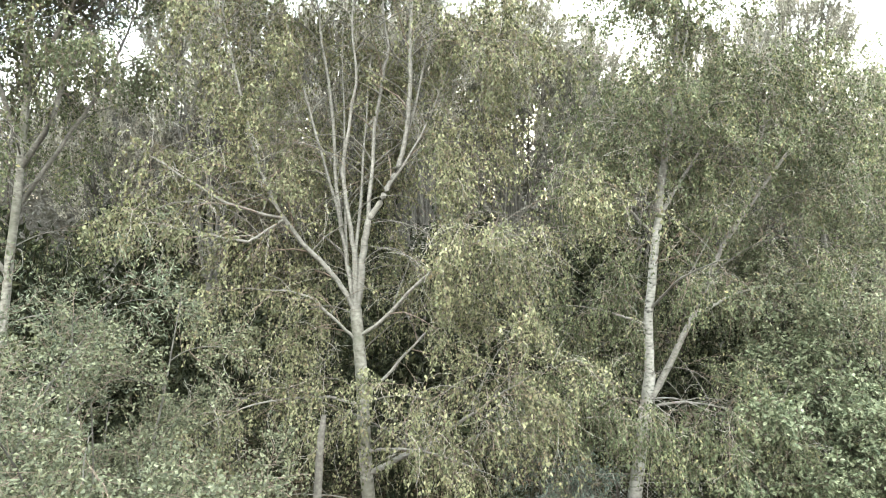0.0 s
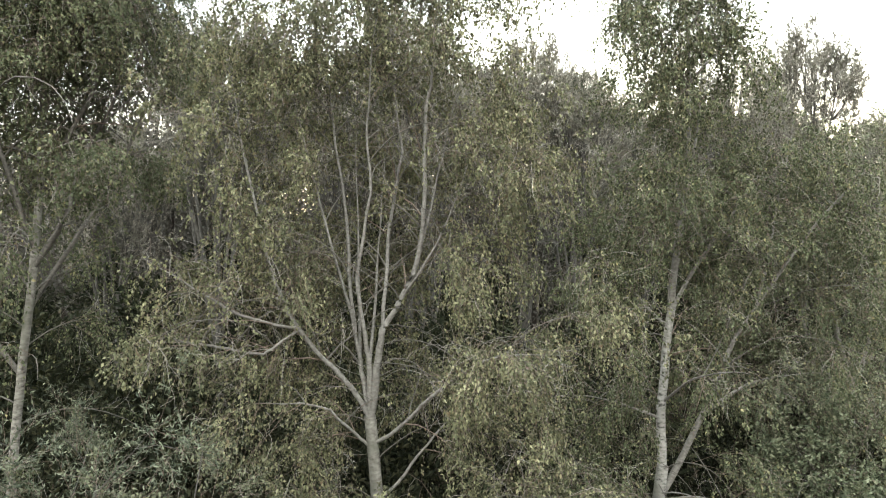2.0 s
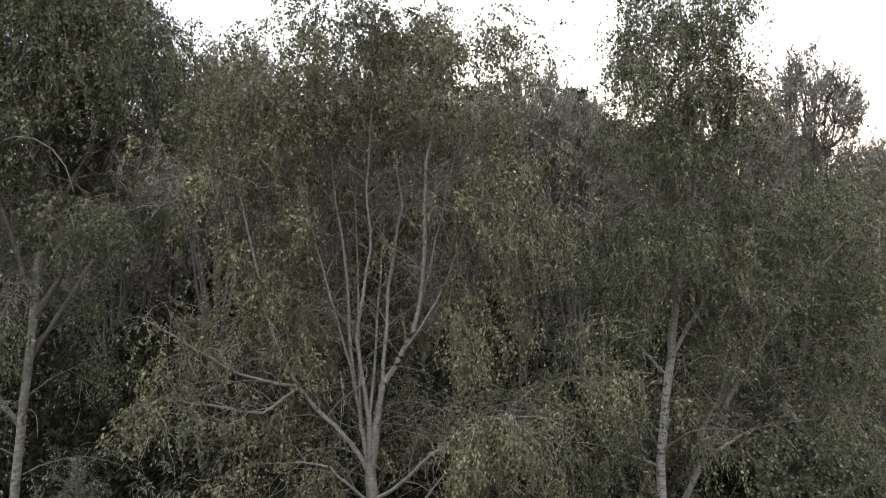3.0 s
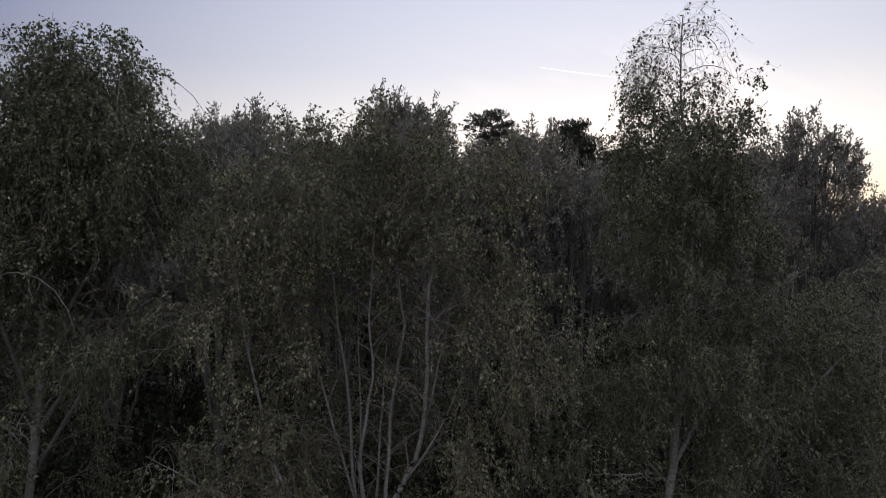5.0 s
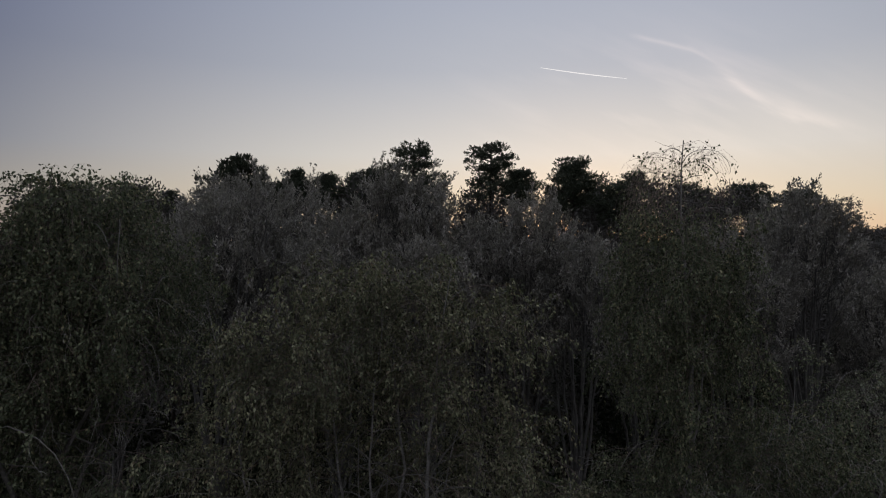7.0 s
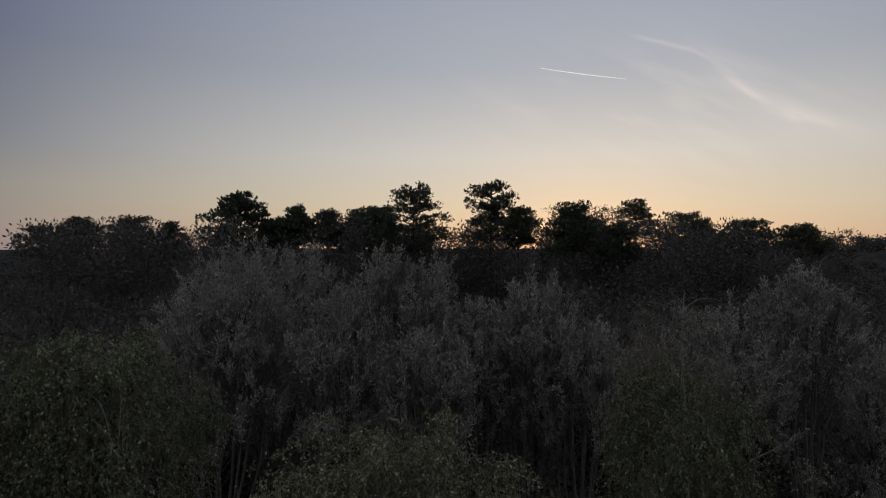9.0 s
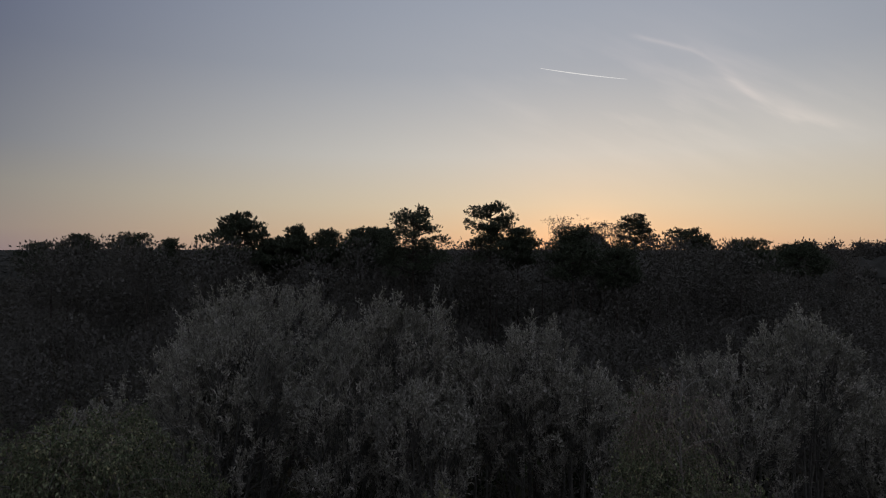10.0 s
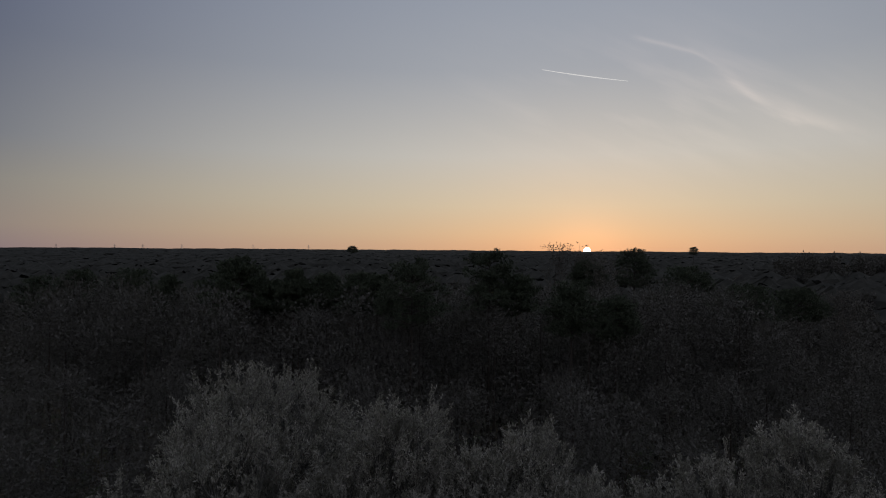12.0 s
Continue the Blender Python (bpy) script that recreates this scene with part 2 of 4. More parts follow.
WIRE = rough_material("galvanised_wire", [(0.3, (0.20, 0.20, 0.20)), (0.7, (0.36, 0.36, 0.36))], 30.0, bump=0.0, rough=0.5)

# ---- mesh helpers ----
UP = np.array((0.0, 0.0, 1.0))


def unit(a):
    return a / np.maximum(np.linalg.norm(a, axis=-1, keepdims=True), 1e-9)


def quad_mesh(name, verts, quads, material, smooth=False):
    me = bpy.data.meshes.new(name)
    verts, quads = np.asarray(verts, dtype=np.float32).reshape(-1, 3), np.asarray(quads, dtype=np.int32).reshape(-1, 4)
    me.vertices.add(len(verts))
    me.vertices.foreach_set("co", verts.ravel())
    me.loops.add(quads.size)
    me.loops.foreach_set("vertex_index", quads.ravel())
    me.polygons.add(len(quads))
    me.polygons.foreach_set("loop_start", np.arange(0, quads.size, 4, dtype=np.int32))
    me.polygons.foreach_set("use_smooth", np.full(len(quads), smooth))
    me.update(calc_edges=True)
    me.validate()
    me.materials.append(material)
    return me


def tube_arrays(P, R, sides):
    """Round tapering tubes along many polylines: P (m, s, 3), R (m, s)."""
    m, s, _ = P.shape
    T = unit(np.gradient(P, axis=1))
    ref = np.where(np.abs(T[..., 2:3]) > 0.9, np.array((1.0, 0.0, 0.0)), UP)
    A = unit(np.cross(T, ref))
    B = np.cross(T, A)
    ang = np.arange(sides) * 2 * np.pi / sides
    ring = P[:, :, None, :] + R[:, :, None, None] * (np.cos(ang)[None, None, :, None] * A[:, :, None, :] + np.sin(ang)[None, None, :, None] * B[:, :, None, :])
    verts = ring.reshape(-1, 3)
    base = (np.arange(m)[:, None, None] * s + np.arange(s - 1)[None, :, None]) * sides
    k = np.arange(sides)[None, None, :]
    k2 = (k + 1) % sides
    quads = np.stack([base + k, base + k2, base + sides + k2, base + sides + k], -1).reshape(-1, 4)
    return verts, quads


def leaf_arrays(at, along, size, wide, rng, fold=0.25, six=False):
    """Pointed leaf blades, folded along the midrib."""
    n = len(at)
    side = unit(np.cross(along, rng.normal(size=(n, 3))))
    face = np.cross(side, along)
    L, W = size[:, None], (size * wide)[:, None]
    if not six:
        v = np.stack([at, at + along * L * 0.42 + side * W * 0.5 + face * W * fold, at + along * L, at + along * L * 0.42 - side * W * 0.5 + face * W * fold], 1)
        return v.reshape(-1, 3), np.arange(4 * n).reshape(n, 4)
    v = np.stack([at, at + along * L * 0.22 + side * W * 0.42 + face * W * fold, at + along * L * 0.66 + side * W * 0.40 + face * W * fold * 0.8, at + along * L - face * L * 0.12,
                  at + along * L * 0.66 - side * W * 0.40 + face * W * fold * 0.8, at + along * L * 0.22 - side * W * 0.42 + face * W * fold], 1)
    b = 6 * np.arange(n)[:, None]
    q = np.concatenate([b + np.array([[0, 1, 2, 3]]), b + np.array([[0, 3, 4, 5]])])
    return v.reshape(-1, 3), q


def lumps(p, seed, size):
    """Smooth noise from a few sine waves, about -1 to 1."""
    r = np.random.default_rng(seed)
    total = np.zeros(len(p))
    for _ in range(6):
        w = unit(r.normal(size=3)) * 2 * np.pi / size * r.uniform(0.7, 1.6)
        total += np.sin(p @ w + r.uniform(0, 6.28))
    return total / 2.6


def shoot(start, azimuth, rise, length, n, bend, wander, rng, steady=False):
    """One limb: from start, towards azimuth and rise in degrees, its rise changing by bend on the way.
    A steady one kinks but keeps its course."""
    p, pts = np.array(start, dtype=float), [np.array(start, dtype=float)]
    a, e = radians(azimuth), radians(rise)
    da = de = 0.0
    for k in range(n):
        if steady:
            da, de = 0.6 * da + rng.normal() * wander, 0.6 * de + rng.normal() * wander
            a, e = radians(azimuth) + da, radians(rise + bend * (k + 1) / n) + de
        else:
            a += rng.normal() * wander
            e += radians(bend) / n + rng.normal() * wander * 0.8
        p = p + np.array((math.cos(a) * math.cos(e), math.sin(a) * math.cos(e), math.sin(e))) * length / n
        pts.append(p)
    return np.array(pts)


def sprout(P, R, count, lo, hi, spread, length, droop, segs, wander, rng, thin=0.45, outward=None):
    """Side shoots from many polylines: count each, between the shares lo and hi of their length."""
    m, s, _ = P.shape
    f = rng.uniform(lo, hi, size=(m, count)).ravel()
    i = np.repeat(np.arange(m), count)
    g = f * (s - 1)
    k = np.minimum(g.astype(int), s - 2)
    w = (g - k)[:, None]
    at = P[i, k] * (1 - w) + P[i, k + 1] * w
    r0 = R[i, k] * thin
    T = unit(P[i, k + 1] - P[i, k])
    side = unit(np.cross(T, rng.normal(size=T.shape)))
    if outward is not None:
        side = unit(side + outward * rng.uniform(0.2, 1.0, size=(len(side), 1)))
    ang = np.radians(rng.uniform(spread[0], spread[1], size=len(i)))[:, None]
    d = unit(T * np.cos(ang) + side * np.sin(ang))
    ln = rng.uniform(length[0], length[1], size=len(i)) * (1.1 - 0.45 * f)
    step = (ln / segs)[:, None]
    pts = [at]
    for _ in range(segs):
        at = at + d * step
        d = unit(d + rng.normal(size=d.shape) * wander - UP * droop * step)
        pts.append(at)
    P2 = np.stack(pts, 1)
    R2 = np.maximum(r0[:, None] * np.linspace(1, 0.3, segs + 1)[None], 0.0022)
    return P2, R2


def leaves_on(P, count, rng, hang=0.5, spray=0.8, slip=0.03):
    """Places and ways of leaves along twigs."""
    m, s, _ = P.shape
    i = np.repeat(np.arange(m), count)
    g = rng.uniform(0.12, 1.0, size=len(i)) * (s - 1)
    k = np.minimum(g.astype(int), s - 2)
    w = (g - k)[:, None]
    at = P[i, k] * (1 - w) + P[i, k + 1] * w + rng.normal(size=(len(i), 3)) * slip
    along = unit(unit(P[i, k + 1] - P[i, k]) * 0.6 + rng.normal(size=(len(i), 3)) * spray - UP * hang)
    return at, along


def part(name, me, parent, label="", kind=""):
    ob = new(name, me)
    ob.parent = parent
    return tagged(ob, label=label, kind=kind)


def thing(name, at, label, category, group=""):
    ob = new(name)
    ob.location = at
    return tagged(ob, label=label, category=category, group=group)


def broadleaf(name, at, label, stems, auto, seed, leaf, leaf_size=(0.055, 0.085), leaf_wide=0.78, branches=9, twigs=9, per_twig=14, branch_len=(0.8, 1.7), twig_len=(0.5, 1.2),
              droop=1.2, twig_droop=2.2, hang=0.5, gaps=0.1, six=False, bark=None, limb_bark=None, limb_share=1.0, group="", category="tree", limb_rise=(15, 55), limb_len=(1.6, 3.2), limb_bend=(-60, 5), free=(), narrow=0.6, bare=None, clear=None, slip=0.03, dead=0, cone=0.0, steady=False, cap=None, open_share=0.93):
    """A tree or shrub. stems: (parent, share of the parent, azimuth, rise, length, radius, bend); the first is the trunk.
    auto: how many more limbs grow from each stem. Limbs carry branches, branches twigs, twigs leaves."""
    rng = np.random.default_rng(seed)
    root = thing(name, at, label, category, group)
    curves, radii, is_trunk = [], [], []
    for parent, share, az, rise, length, radius, bend in stems:
        n = 14
        if parent is None:
            start = (0.0, 0.0, -0.1)
        else:
            g = share * 14
            k = min(int(g), 13)
            start = curves[parent][k] * (1 - g + k) + curves[parent][k + 1] * (g - k)
        curves.append(shoot(start, az, rise, length, n, bend, 0.03 if parent is None else 0.075, rng, steady))
        first_r, last_r = radius if isinstance(radius, tuple) else (radius, radius * (0.62 if parent is None and len(stems) > 1 else 0.16))
        radii.append(np.maximum(np.linspace(first_r, last_r, n + 1), 0.0045))
        if parent is None:
            radii[-1][:2] *= (1.35, 1.12)
    # a stem that springs from its parent's very end is the same limb going on
    onward = {}
    for i, row in enumerate(stems):
        if row[0] is not None and row[1] == 1 and row[0] not in onward:
            onward[row[0]] = i
    for i in range(len(stems)):
        if i in onward.values():
            continue
        c, r, k = curves[i], radii[i], i
        while k in onward:
            k = onward[k]
            c, r = np.concatenate([c, curves[k][1:]]), np.concatenate([r, radii[k][1:]])
        v, q = tube_arrays(c[None], r[None], 10)
        part("trunk" if stems[i][0] is None else "limb", quad_mesh("limb", v, q, (bark or BIRCH_BARK) if r[0] > 0.082 else (limb_bark or GREY_BARK), True), root)
    # more limbs, spread round the stems
    main = len(curves)
    height = max(c[:, 2].max() for c in curves)
    turn = rng.uniform(0, 360)
    for i in range(main):
        length = np.linalg.norm(np.diff(curves[i], axis=0), axis=1).sum()
        for j in range(auto[i] if i < len(auto) else auto[-1]):
            f = (0.3 if i else 0.4) + 0.68 * (j + rng.uniform(0, 1)) / max(1, auto[i] if i < len(auto) else auto[-1])
            f = min(f, 0.97)
            g = f * 14
            k = min(int(g), 13)
            start = curves[i][k] * (1 - g + k) + curves[i][k + 1] * (g - k)
            turn += 137.5
            ln = rng.uniform(*limb_len) * (1.15 - narrow * f) * limb_share
            ln *= 1 - cone * min(1.0, max(0.0, start[2] / height)) ** 1.5
            way_out = turn + rng.uniform(-25, 25)
            for centre, half in free:
                off = (way_out - centre + 180) % 360 - 180
                if abs(off) < half:
                    way_out = centre + half * (1.3 if off > 0 else -1.3)
            c = shoot(start, way_out, rng.uniform(*limb_rise), ln, 14, rng.uniform(*limb_bend), 0.06, rng)
            if cap and cap(c).any():
                c = shoot(start, way_out, 45, ln * 0.4, 14, -60, 0.06, rng)
                if cap(c).any():
                    continue
            r = np.maximum(np.linspace(min(radii[i][k] * 0.6, 0.005 * ln + 0.004), 0.005, 15), 0.004)
            curves.append(c)
            radii.append(r)
            v, q = tube_arrays(c[None, ::2], r[None, ::2], 6)
            part("limb", quad_mesh("limb", v, q, limb_bark or DULL_LIMB_BARK, True), root)
    P, R = np.array(curves), np.array(radii)
    tall = P[..., 2].max()
    P2, R2 = sprout(P[1:] if main > 1 or len(P) > 1 else P, R[1:] if len(P) > 1 else R, branches, 0.25, 1.0, (25, 70), branch_len, droop * 0.5, 6, 0.10, rng)
    R2 = np.minimum(R2, 0.014)
    if cap:
        inside = ~cap(P2).any(axis=1)
        P2, R2 = P2[inside], R2[inside]
    if clear:
        inside = ~(clear(P2[:, 2:]).any(axis=1) & (rng.uniform(size=len(P2)) < 0.85))
        P2, R2 = P2[inside], R2[inside]
    P3, R3 = sprout(P2, R2, twigs, 0.15, 1.0, (20, 75), twig_len, twig_droop, 5, 0.12, rng, 0.5)
    R3 = np.minimum(R3, 0.0045)
    keep = lumps(P3[:, 2], seed + 5, 1.2) + rng.normal(size=len(P3)) * 0.15 > -1.0 + gaps * 2
    low = P3[:, :, 2].min(axis=1) > 0.15
    if clear:
        low &= ~(clear(P3).any(axis=1) & (rng.uniform(size=len(P3)) < open_share))
    if cap:
        low &= ~cap(P3).any(axis=1)
    P3, R3 = P3[keep & low], R3[keep & low]
    v1, q1 = tube_arrays(P2[:, ::2], R2[:, ::2], 4)
    joints = [0, 5] if category == "tree" and group else [0, 2, 5]
    v2, q2 = tube_arrays(P3[:, joints], R3[:, joints], 3)
    part("twig_spray", quad_mesh("twig_spray", np.concatenate([v1, v2]), np.concatenate([q1, q2 + len(v1)]), TWIG_BARK, True), root, "thin brown twigs", "stuff")
    if dead:
        # grey leafless twigs, kinked and hanging, mostly low in the crown
        low_limbs = np.argsort(P2[:, 3, 2])[: max(10, len(P2) * 2 // 3)]
        D1, E1 = sprout(P2[low_limbs], R2[low_limbs], 1 + dead // len(low_limbs), 0.1, 0.9, (30, 100), (0.5, 1.5), 1.6, 6, 0.28, rng, 0.7)
        E1 = np.clip(E1, 0.003, 0.006)
        D2, E2 = sprout(D1, E1, 2, 0.2, 0.9, (30, 80), (0.25, 0.6), 1.5, 5, 0.3, rng, 0.7)
        v1, q1 = tube_arrays(D1, E1, 3)
        v2, q2 = tube_arrays(D2, np.maximum(E2, 0.0028), 3)
        part("dead_twig_spray", quad_mesh("dead_twig_spray", np.concatenate([v1, v2]), np.concatenate([q1, q2 + len(v1)]), DEAD_TWIG, True), root, "tangle of grey leafless twigs", "stuff")
    at3, way = leaves_on(P3, per_twig, rng, hang, slip=slip)
    if bare:
        thin_out = rng.uniform(size=len(at3)) > bare(at3)
        at3, way = at3[thin_out], way[thin_out]
    v, q = leaf_arrays(at3, way, rng.uniform(*leaf_size, size=len(at3)), leaf_wide, rng, six=six)
    part("crown", quad_mesh("crown", v, q, leaf), root, "", "stuff")
    return root


# ---- ground ----
def ground():
    bm = bmesh.new()
    rings = [0, 4, 8, 12, 16, 20, 26, 34, 46, 64, 90, 140, 240, 420, 800, 1600, 3000, 4700]
    grid, n = [], 64
    for r in rings[1:]:
        grid.append([bm.verts.new((r * math.cos(a * 2 * math.pi / n), 10 + r * math.sin(a * 2 * math.pi / n),
                                   0.25 * noise.noise(Vector((r * math.cos(a * 2 * math.pi / n) * 0.12, r * math.sin(a * 2 * math.pi / n) * 0.12, 0))) - 0.12)) for a in range(n)])
    hub = bm.verts.new((0, 10, -0.1))
    for k in range(n):
        bm.faces.new((hub, grid[0][k], grid[0][(k + 1) % n]))
        for a, b in zip(grid, grid[1:]):
            bm.faces.new((a[k], b[k], b[(k + 1) % n], a[(k + 1) % n]))
    me = bpy.data.meshes.new("ground")
    bm.to_mesh(me)
    bm.free()
    me.materials.append(SOIL)
    for p in me.polygons:
        p.use_smooth = True
    return tagged(new("ground", me), "dark woodland floor of leaf litter and moss", "ground", kind="structure")


ground()

# ---- near birches ----
# the turning birch with several stems: trunk, then stems and limbs
broadleaf("birch_tree", (-0.96, 10.8, 0), "multi-stemmed silver birch with thinning yellow leaves and pale bare limbs",
          [(None, 0, 180, 87.7, 5.06, (0.125, 0.105), 0),
           # the long limb reaching out low, with its upright fork and its drooping arm
           (0, 0.985, 190, 66, 0.7, (0.05, 0.044), -8), (1, 1, 195, 46, 1.4, (0.044, 0.036), 0), (2, 1, 192, 12, 1.0, (0.028, 0.024), 8), (3, 1, 189, 32, 1.8, 0.028, 0),
           (2, 0.83, 195, 60, 1.14, (0.032, 0.028), 0), (5, 1, 172, 72, 5.6, 0.028, 8), (2, 0.97, 200, -37, 0.72, (0.026, 0.024), 5), (7, 1, 191, 16, 1.6, (0.024, 0.02), -6), (8, 1, 198, -14, 0.9, 0.018, -20),
           # the upright stems that fan out from the fork
           (0, 0.98, 157, 77, 1.13, (0.046, 0.038), 0), (10, 1, 163, 80, 1.96, (0.038, 0.030), 0), (11, 1, 160, 81, 5.2, 0.030, 2),
           (0, 0.985, 255, 87, 1.1, (0.062, 0.05), 0), (13, 1, 192, 80, 1.41, (0.042, 0.034), 0), (14, 1, 0, 88, 5.4, 0.032, 0),
           (0, 0.99, 340, 79.5, 1.63, (0.072, 0.058), 0), (16, 0.99, 73, 83.4, 1.83, (0.038, 0.032), 0), (17, 1, 46, 74, 1.46, (0.032, 0.027), 0), (18, 1, 155, 84, 3.0, 0.026, 0),
           (16, 1, 0, 60, 1.1, (0.052, 0.045), 8), (20, 1, 0, 82, 1.15, (0.045, 0.039), 0), (21, 1, 0, 86.4, 1.6, (0.039, 0.032), 0), (22, 1, 31, 85, 3.2, 0.032, 0),
           # side limbs
           (0, 0.9, 335, 38, 1.21, (0.034, 0.03), 5), (24, 1, 335, 43, 1.29, (0.03, 0.024), -10), (25, 1, 342, 20, 1.4, 0.022, -20), (0, 0.42, 343, 30, 1.2, (0.055, 0.046), 0), (27, 1, 330, 42, 2.4, 0.042, 0),
           (0, 0.88, 202, 43, 1.1, (0.03, 0.024), 0), (29, 1, 201, 21, 1.4, 0.022, -25), (13, 0.9, 60, 80, 3.8, 0.034, 3), (10, 0.9, 100, 82, 4.5, 0.03, 2), (20, 0.6, 350, 58, 2.6, 0.026, 10), (21, 0.3, 20, 68, 3.2, 0.026, 8),
           (0, 0.66, 215, 30, 3.0, 0.03, -50), (0, 0.5, 325, 30, 2.8, 0.03, -50), (0, 0.3, 190, 30, 1.7, 0.018, -40), (0, 0.70, 45, 16, 3.4, 0.034, 25), (10, 0.98, 183, 70, 6.0, 0.032, 10)],
          [6, 0, 3, 2, 4, 2, 9, 1, 5, 3, 2, 4, 13, 1, 4, 12, 2, 5, 5, 8, 2, 3, 7, 8, 1, 4, 5, 2, 6, 1, 4, 7, 7, 6, 7, 3, 3, 2, 4, 9], 11, BIRCH_YELLOW, branches=6, twigs=12, per_twig=18, gaps=0.38, limb_len=(1.5, 2.9), leaf_size=(0.048, 0.082),
          leaf_wide=0.62, hang=1.0, limb_rise=(42, 70), limb_bend=(-110, -40), free=((270, 52),), twig_droop=3.6, twig_len=(0.5, 1.3), steady=True, open_share=0.8,
          clear=lambda p: ((np.abs(p[..., 0] - 0.0) < 0.2 + 0.095 * p[..., 2]) & (p[..., 1] < 0.6) & (p[..., 2] > 4.0) & (p[..., 2] < 10.7))
          | ((np.abs(p[..., 2] - 5.0 + 1.27 * np.maximum(p[..., 0] + 0.2, -1.1) + 0.41 * np.minimum(p[..., 0] + 1.3, 0)) < 0.28) & (p[..., 0] < -0.2) & (p[..., 0] > -2.8) & (p[..., 1] < 0.0)),
          cap=lambda p: (p[..., 2] > 13.9 + 0.35 * np.sin(2.6 * p[..., 0]) - 0.10 * p[..., 0] ** 2) | (p[..., 0] < -3.9) | ((p[..., 0] < -3.3) & (p[..., 2] < 5.8)), dead=500, bark=OLD_BIRCH_BARK)
# the double-stemmed birch with the weeping tip
broadleaf("birch_tree", (4.05, 12.4, 0), "double-stemmed white birch with olive leaves and a weeping bare tip",
          [(None, 0, 10, 85.5, 3.6, (0.15, 0.115), 0),
           (0, 0.98, 12, 84, 3.4, (0.095, 0.08), 2), (0, 0.80, 4, 56, 7.6, (0.072, 0.018), 6), (2, 0.28, 0, 28, 2.8, 0.04, -8), (1, 0.98, 178, 79, 2.2, (0.08, 0.066), 6), (4, 0.98, 12, 87, 7.2, 0.062, -1),
           (1, 0.85, 174, 44, 2.4, 0.035, 5), (1, 0.3, 185, 25, 2.4, 0.03, -40), (2, 0.6, 20, 70, 4.4, 0.035, 10), (0, 0.8, 330, 20, 2.8, 0.03, -30), (0, 0.7, 200, 25, 2.6, 0.03, -40),
           (1, 0.97, 8, 52, 4.6, 0.045, 12), (1, 0.4, 300, 40, 2.8, 0.03, -40), (5, 0.93, 20, 70, 1.5, 0.009, -150), (5, 0.86, 175, 66, 1.3, 0.009, -160), (5, 0.76, 5, 60, 2.0, 0.010, -150),
           (4, 0.6, 30, 70, 4.6, 0.04, 4), (5, 0.35, 12, 56, 2.6, 0.03, -30), (5, 0.5, 345, 60, 2.2, 0.026, -30),
           (0, 0.80, 268, 30, 1.4, 0.018, -40), (0, 0.84, 305, 30, 1.7, 0.018, -40), (0, 0.78, 235, 30, 1.5, 0.018, -40)],
          [4, 6, 11, 3, 12, 34, 3, 3, 7, 3, 3, 9, 2, 0, 0, 0, 13, 9, 8, 3, 3, 3], 23, BIRCH_GREEN, branches=7, twigs=12, per_twig=15, limb_len=(1.9, 3.2), narrow=0.4, cone=0.60, gaps=0.16, leaf_size=(0.050, 0.080), leaf_wide=0.62, hang=1.0,
          limb_rise=(30, 62), limb_bend=(-120, -40), free=((270, 40),), twig_droop=4.0, dead=220, open_share=0.75,
          clear=lambda p: ((np.abs(p[..., 0] - 0.25 - (p[..., 2] - 2.9) * 0.62) < 0.3) & (p[..., 1] < 0.35) & (np.abs(p[..., 2] - 5.4) < 2.4)) | ((np.abs(p[..., 0] - 0.35) < 0.34) & (p[..., 1] < 0.2) & (p[..., 2] > 3.0) & (p[..., 2] < 6.6)), bare=lambda p: 0.88 * np.clip((p[:, 2] - 14.1) / 0.5, 0, 1),
          cap=lambda p: ((p[..., 2] > 10.5) & ((p[..., 0] < -1.6 + 0.28 * (p[..., 2] - 10.5)) | (p[..., 0] > 2.7 - 0.22 * (p[..., 2] - 10.5)))) | (p[..., 2] > 16.3 - 0.85 * np.abs(p[..., 0] - 0.65)))
# the leaning birch with a dense hanging crown
broadleaf("birch_tree", (-8.5, 11.5, 0), "tall silver birch with a dense dark green weeping crown",
          [(None, 0, 20, 84, 9.35, (0.095, 0.07), 1),
           (0, 1, 60, 83, 5.9, 0.07, 3), (0, 0.82, 10, 62, 6.0, 0.06, 8), (0, 0.6, 190, 55, 5.2, 0.05, 10), (0, 0.86, 250, 66, 5.8, 0.05, 12), (1, 0.3, 350, 62, 4.4, 0.05, 4), (0, 0.97, 355, 58, 5.2, 0.05, 6), (0, 0.72, 40, 66, 7.0, 0.05, 4), (1, 0.12, 310, 72, 5.4, 0.05, 2)],
          [13, 26, 19, 6, 14, 20, 18, 17, 20], 37, BIRCH_GREEN, branches=7, twigs=13, per_twig=14, limb_len=(1.9, 3.2), gaps=0.14, leaf_size=(0.052, 0.086), leaf_wide=0.64, hang=1.0,
          limb_rise=(30, 62), limb_bend=(-110, -30), twig_droop=4.0, narrow=0.15, dead=250, free=((258, 30),),
          clear=lambda p: ((p[..., 0] > 1.7) & (p[..., 2] < 8.6)) | ((p[..., 0] > 1.6) & (p[..., 2] > 10.0) & (p[..., 2] < 10.9)),
          cap=lambda p: (p[..., 2] > 15.5 - 0.3 * np.abs(p[..., 0] - 1.5) - 1.2 * np.maximum(p[..., 0] - 2.7, 0) + 0.2 * np.sin(5 * p[..., 0])) | (p[..., 0] > 3.3) | ((p[..., 2] > 11.0) & (p[..., 1] < -1.3)), steady=True, bark=OLD_BIRCH_BARK, limb_bark=DULL_LIMB_BARK)
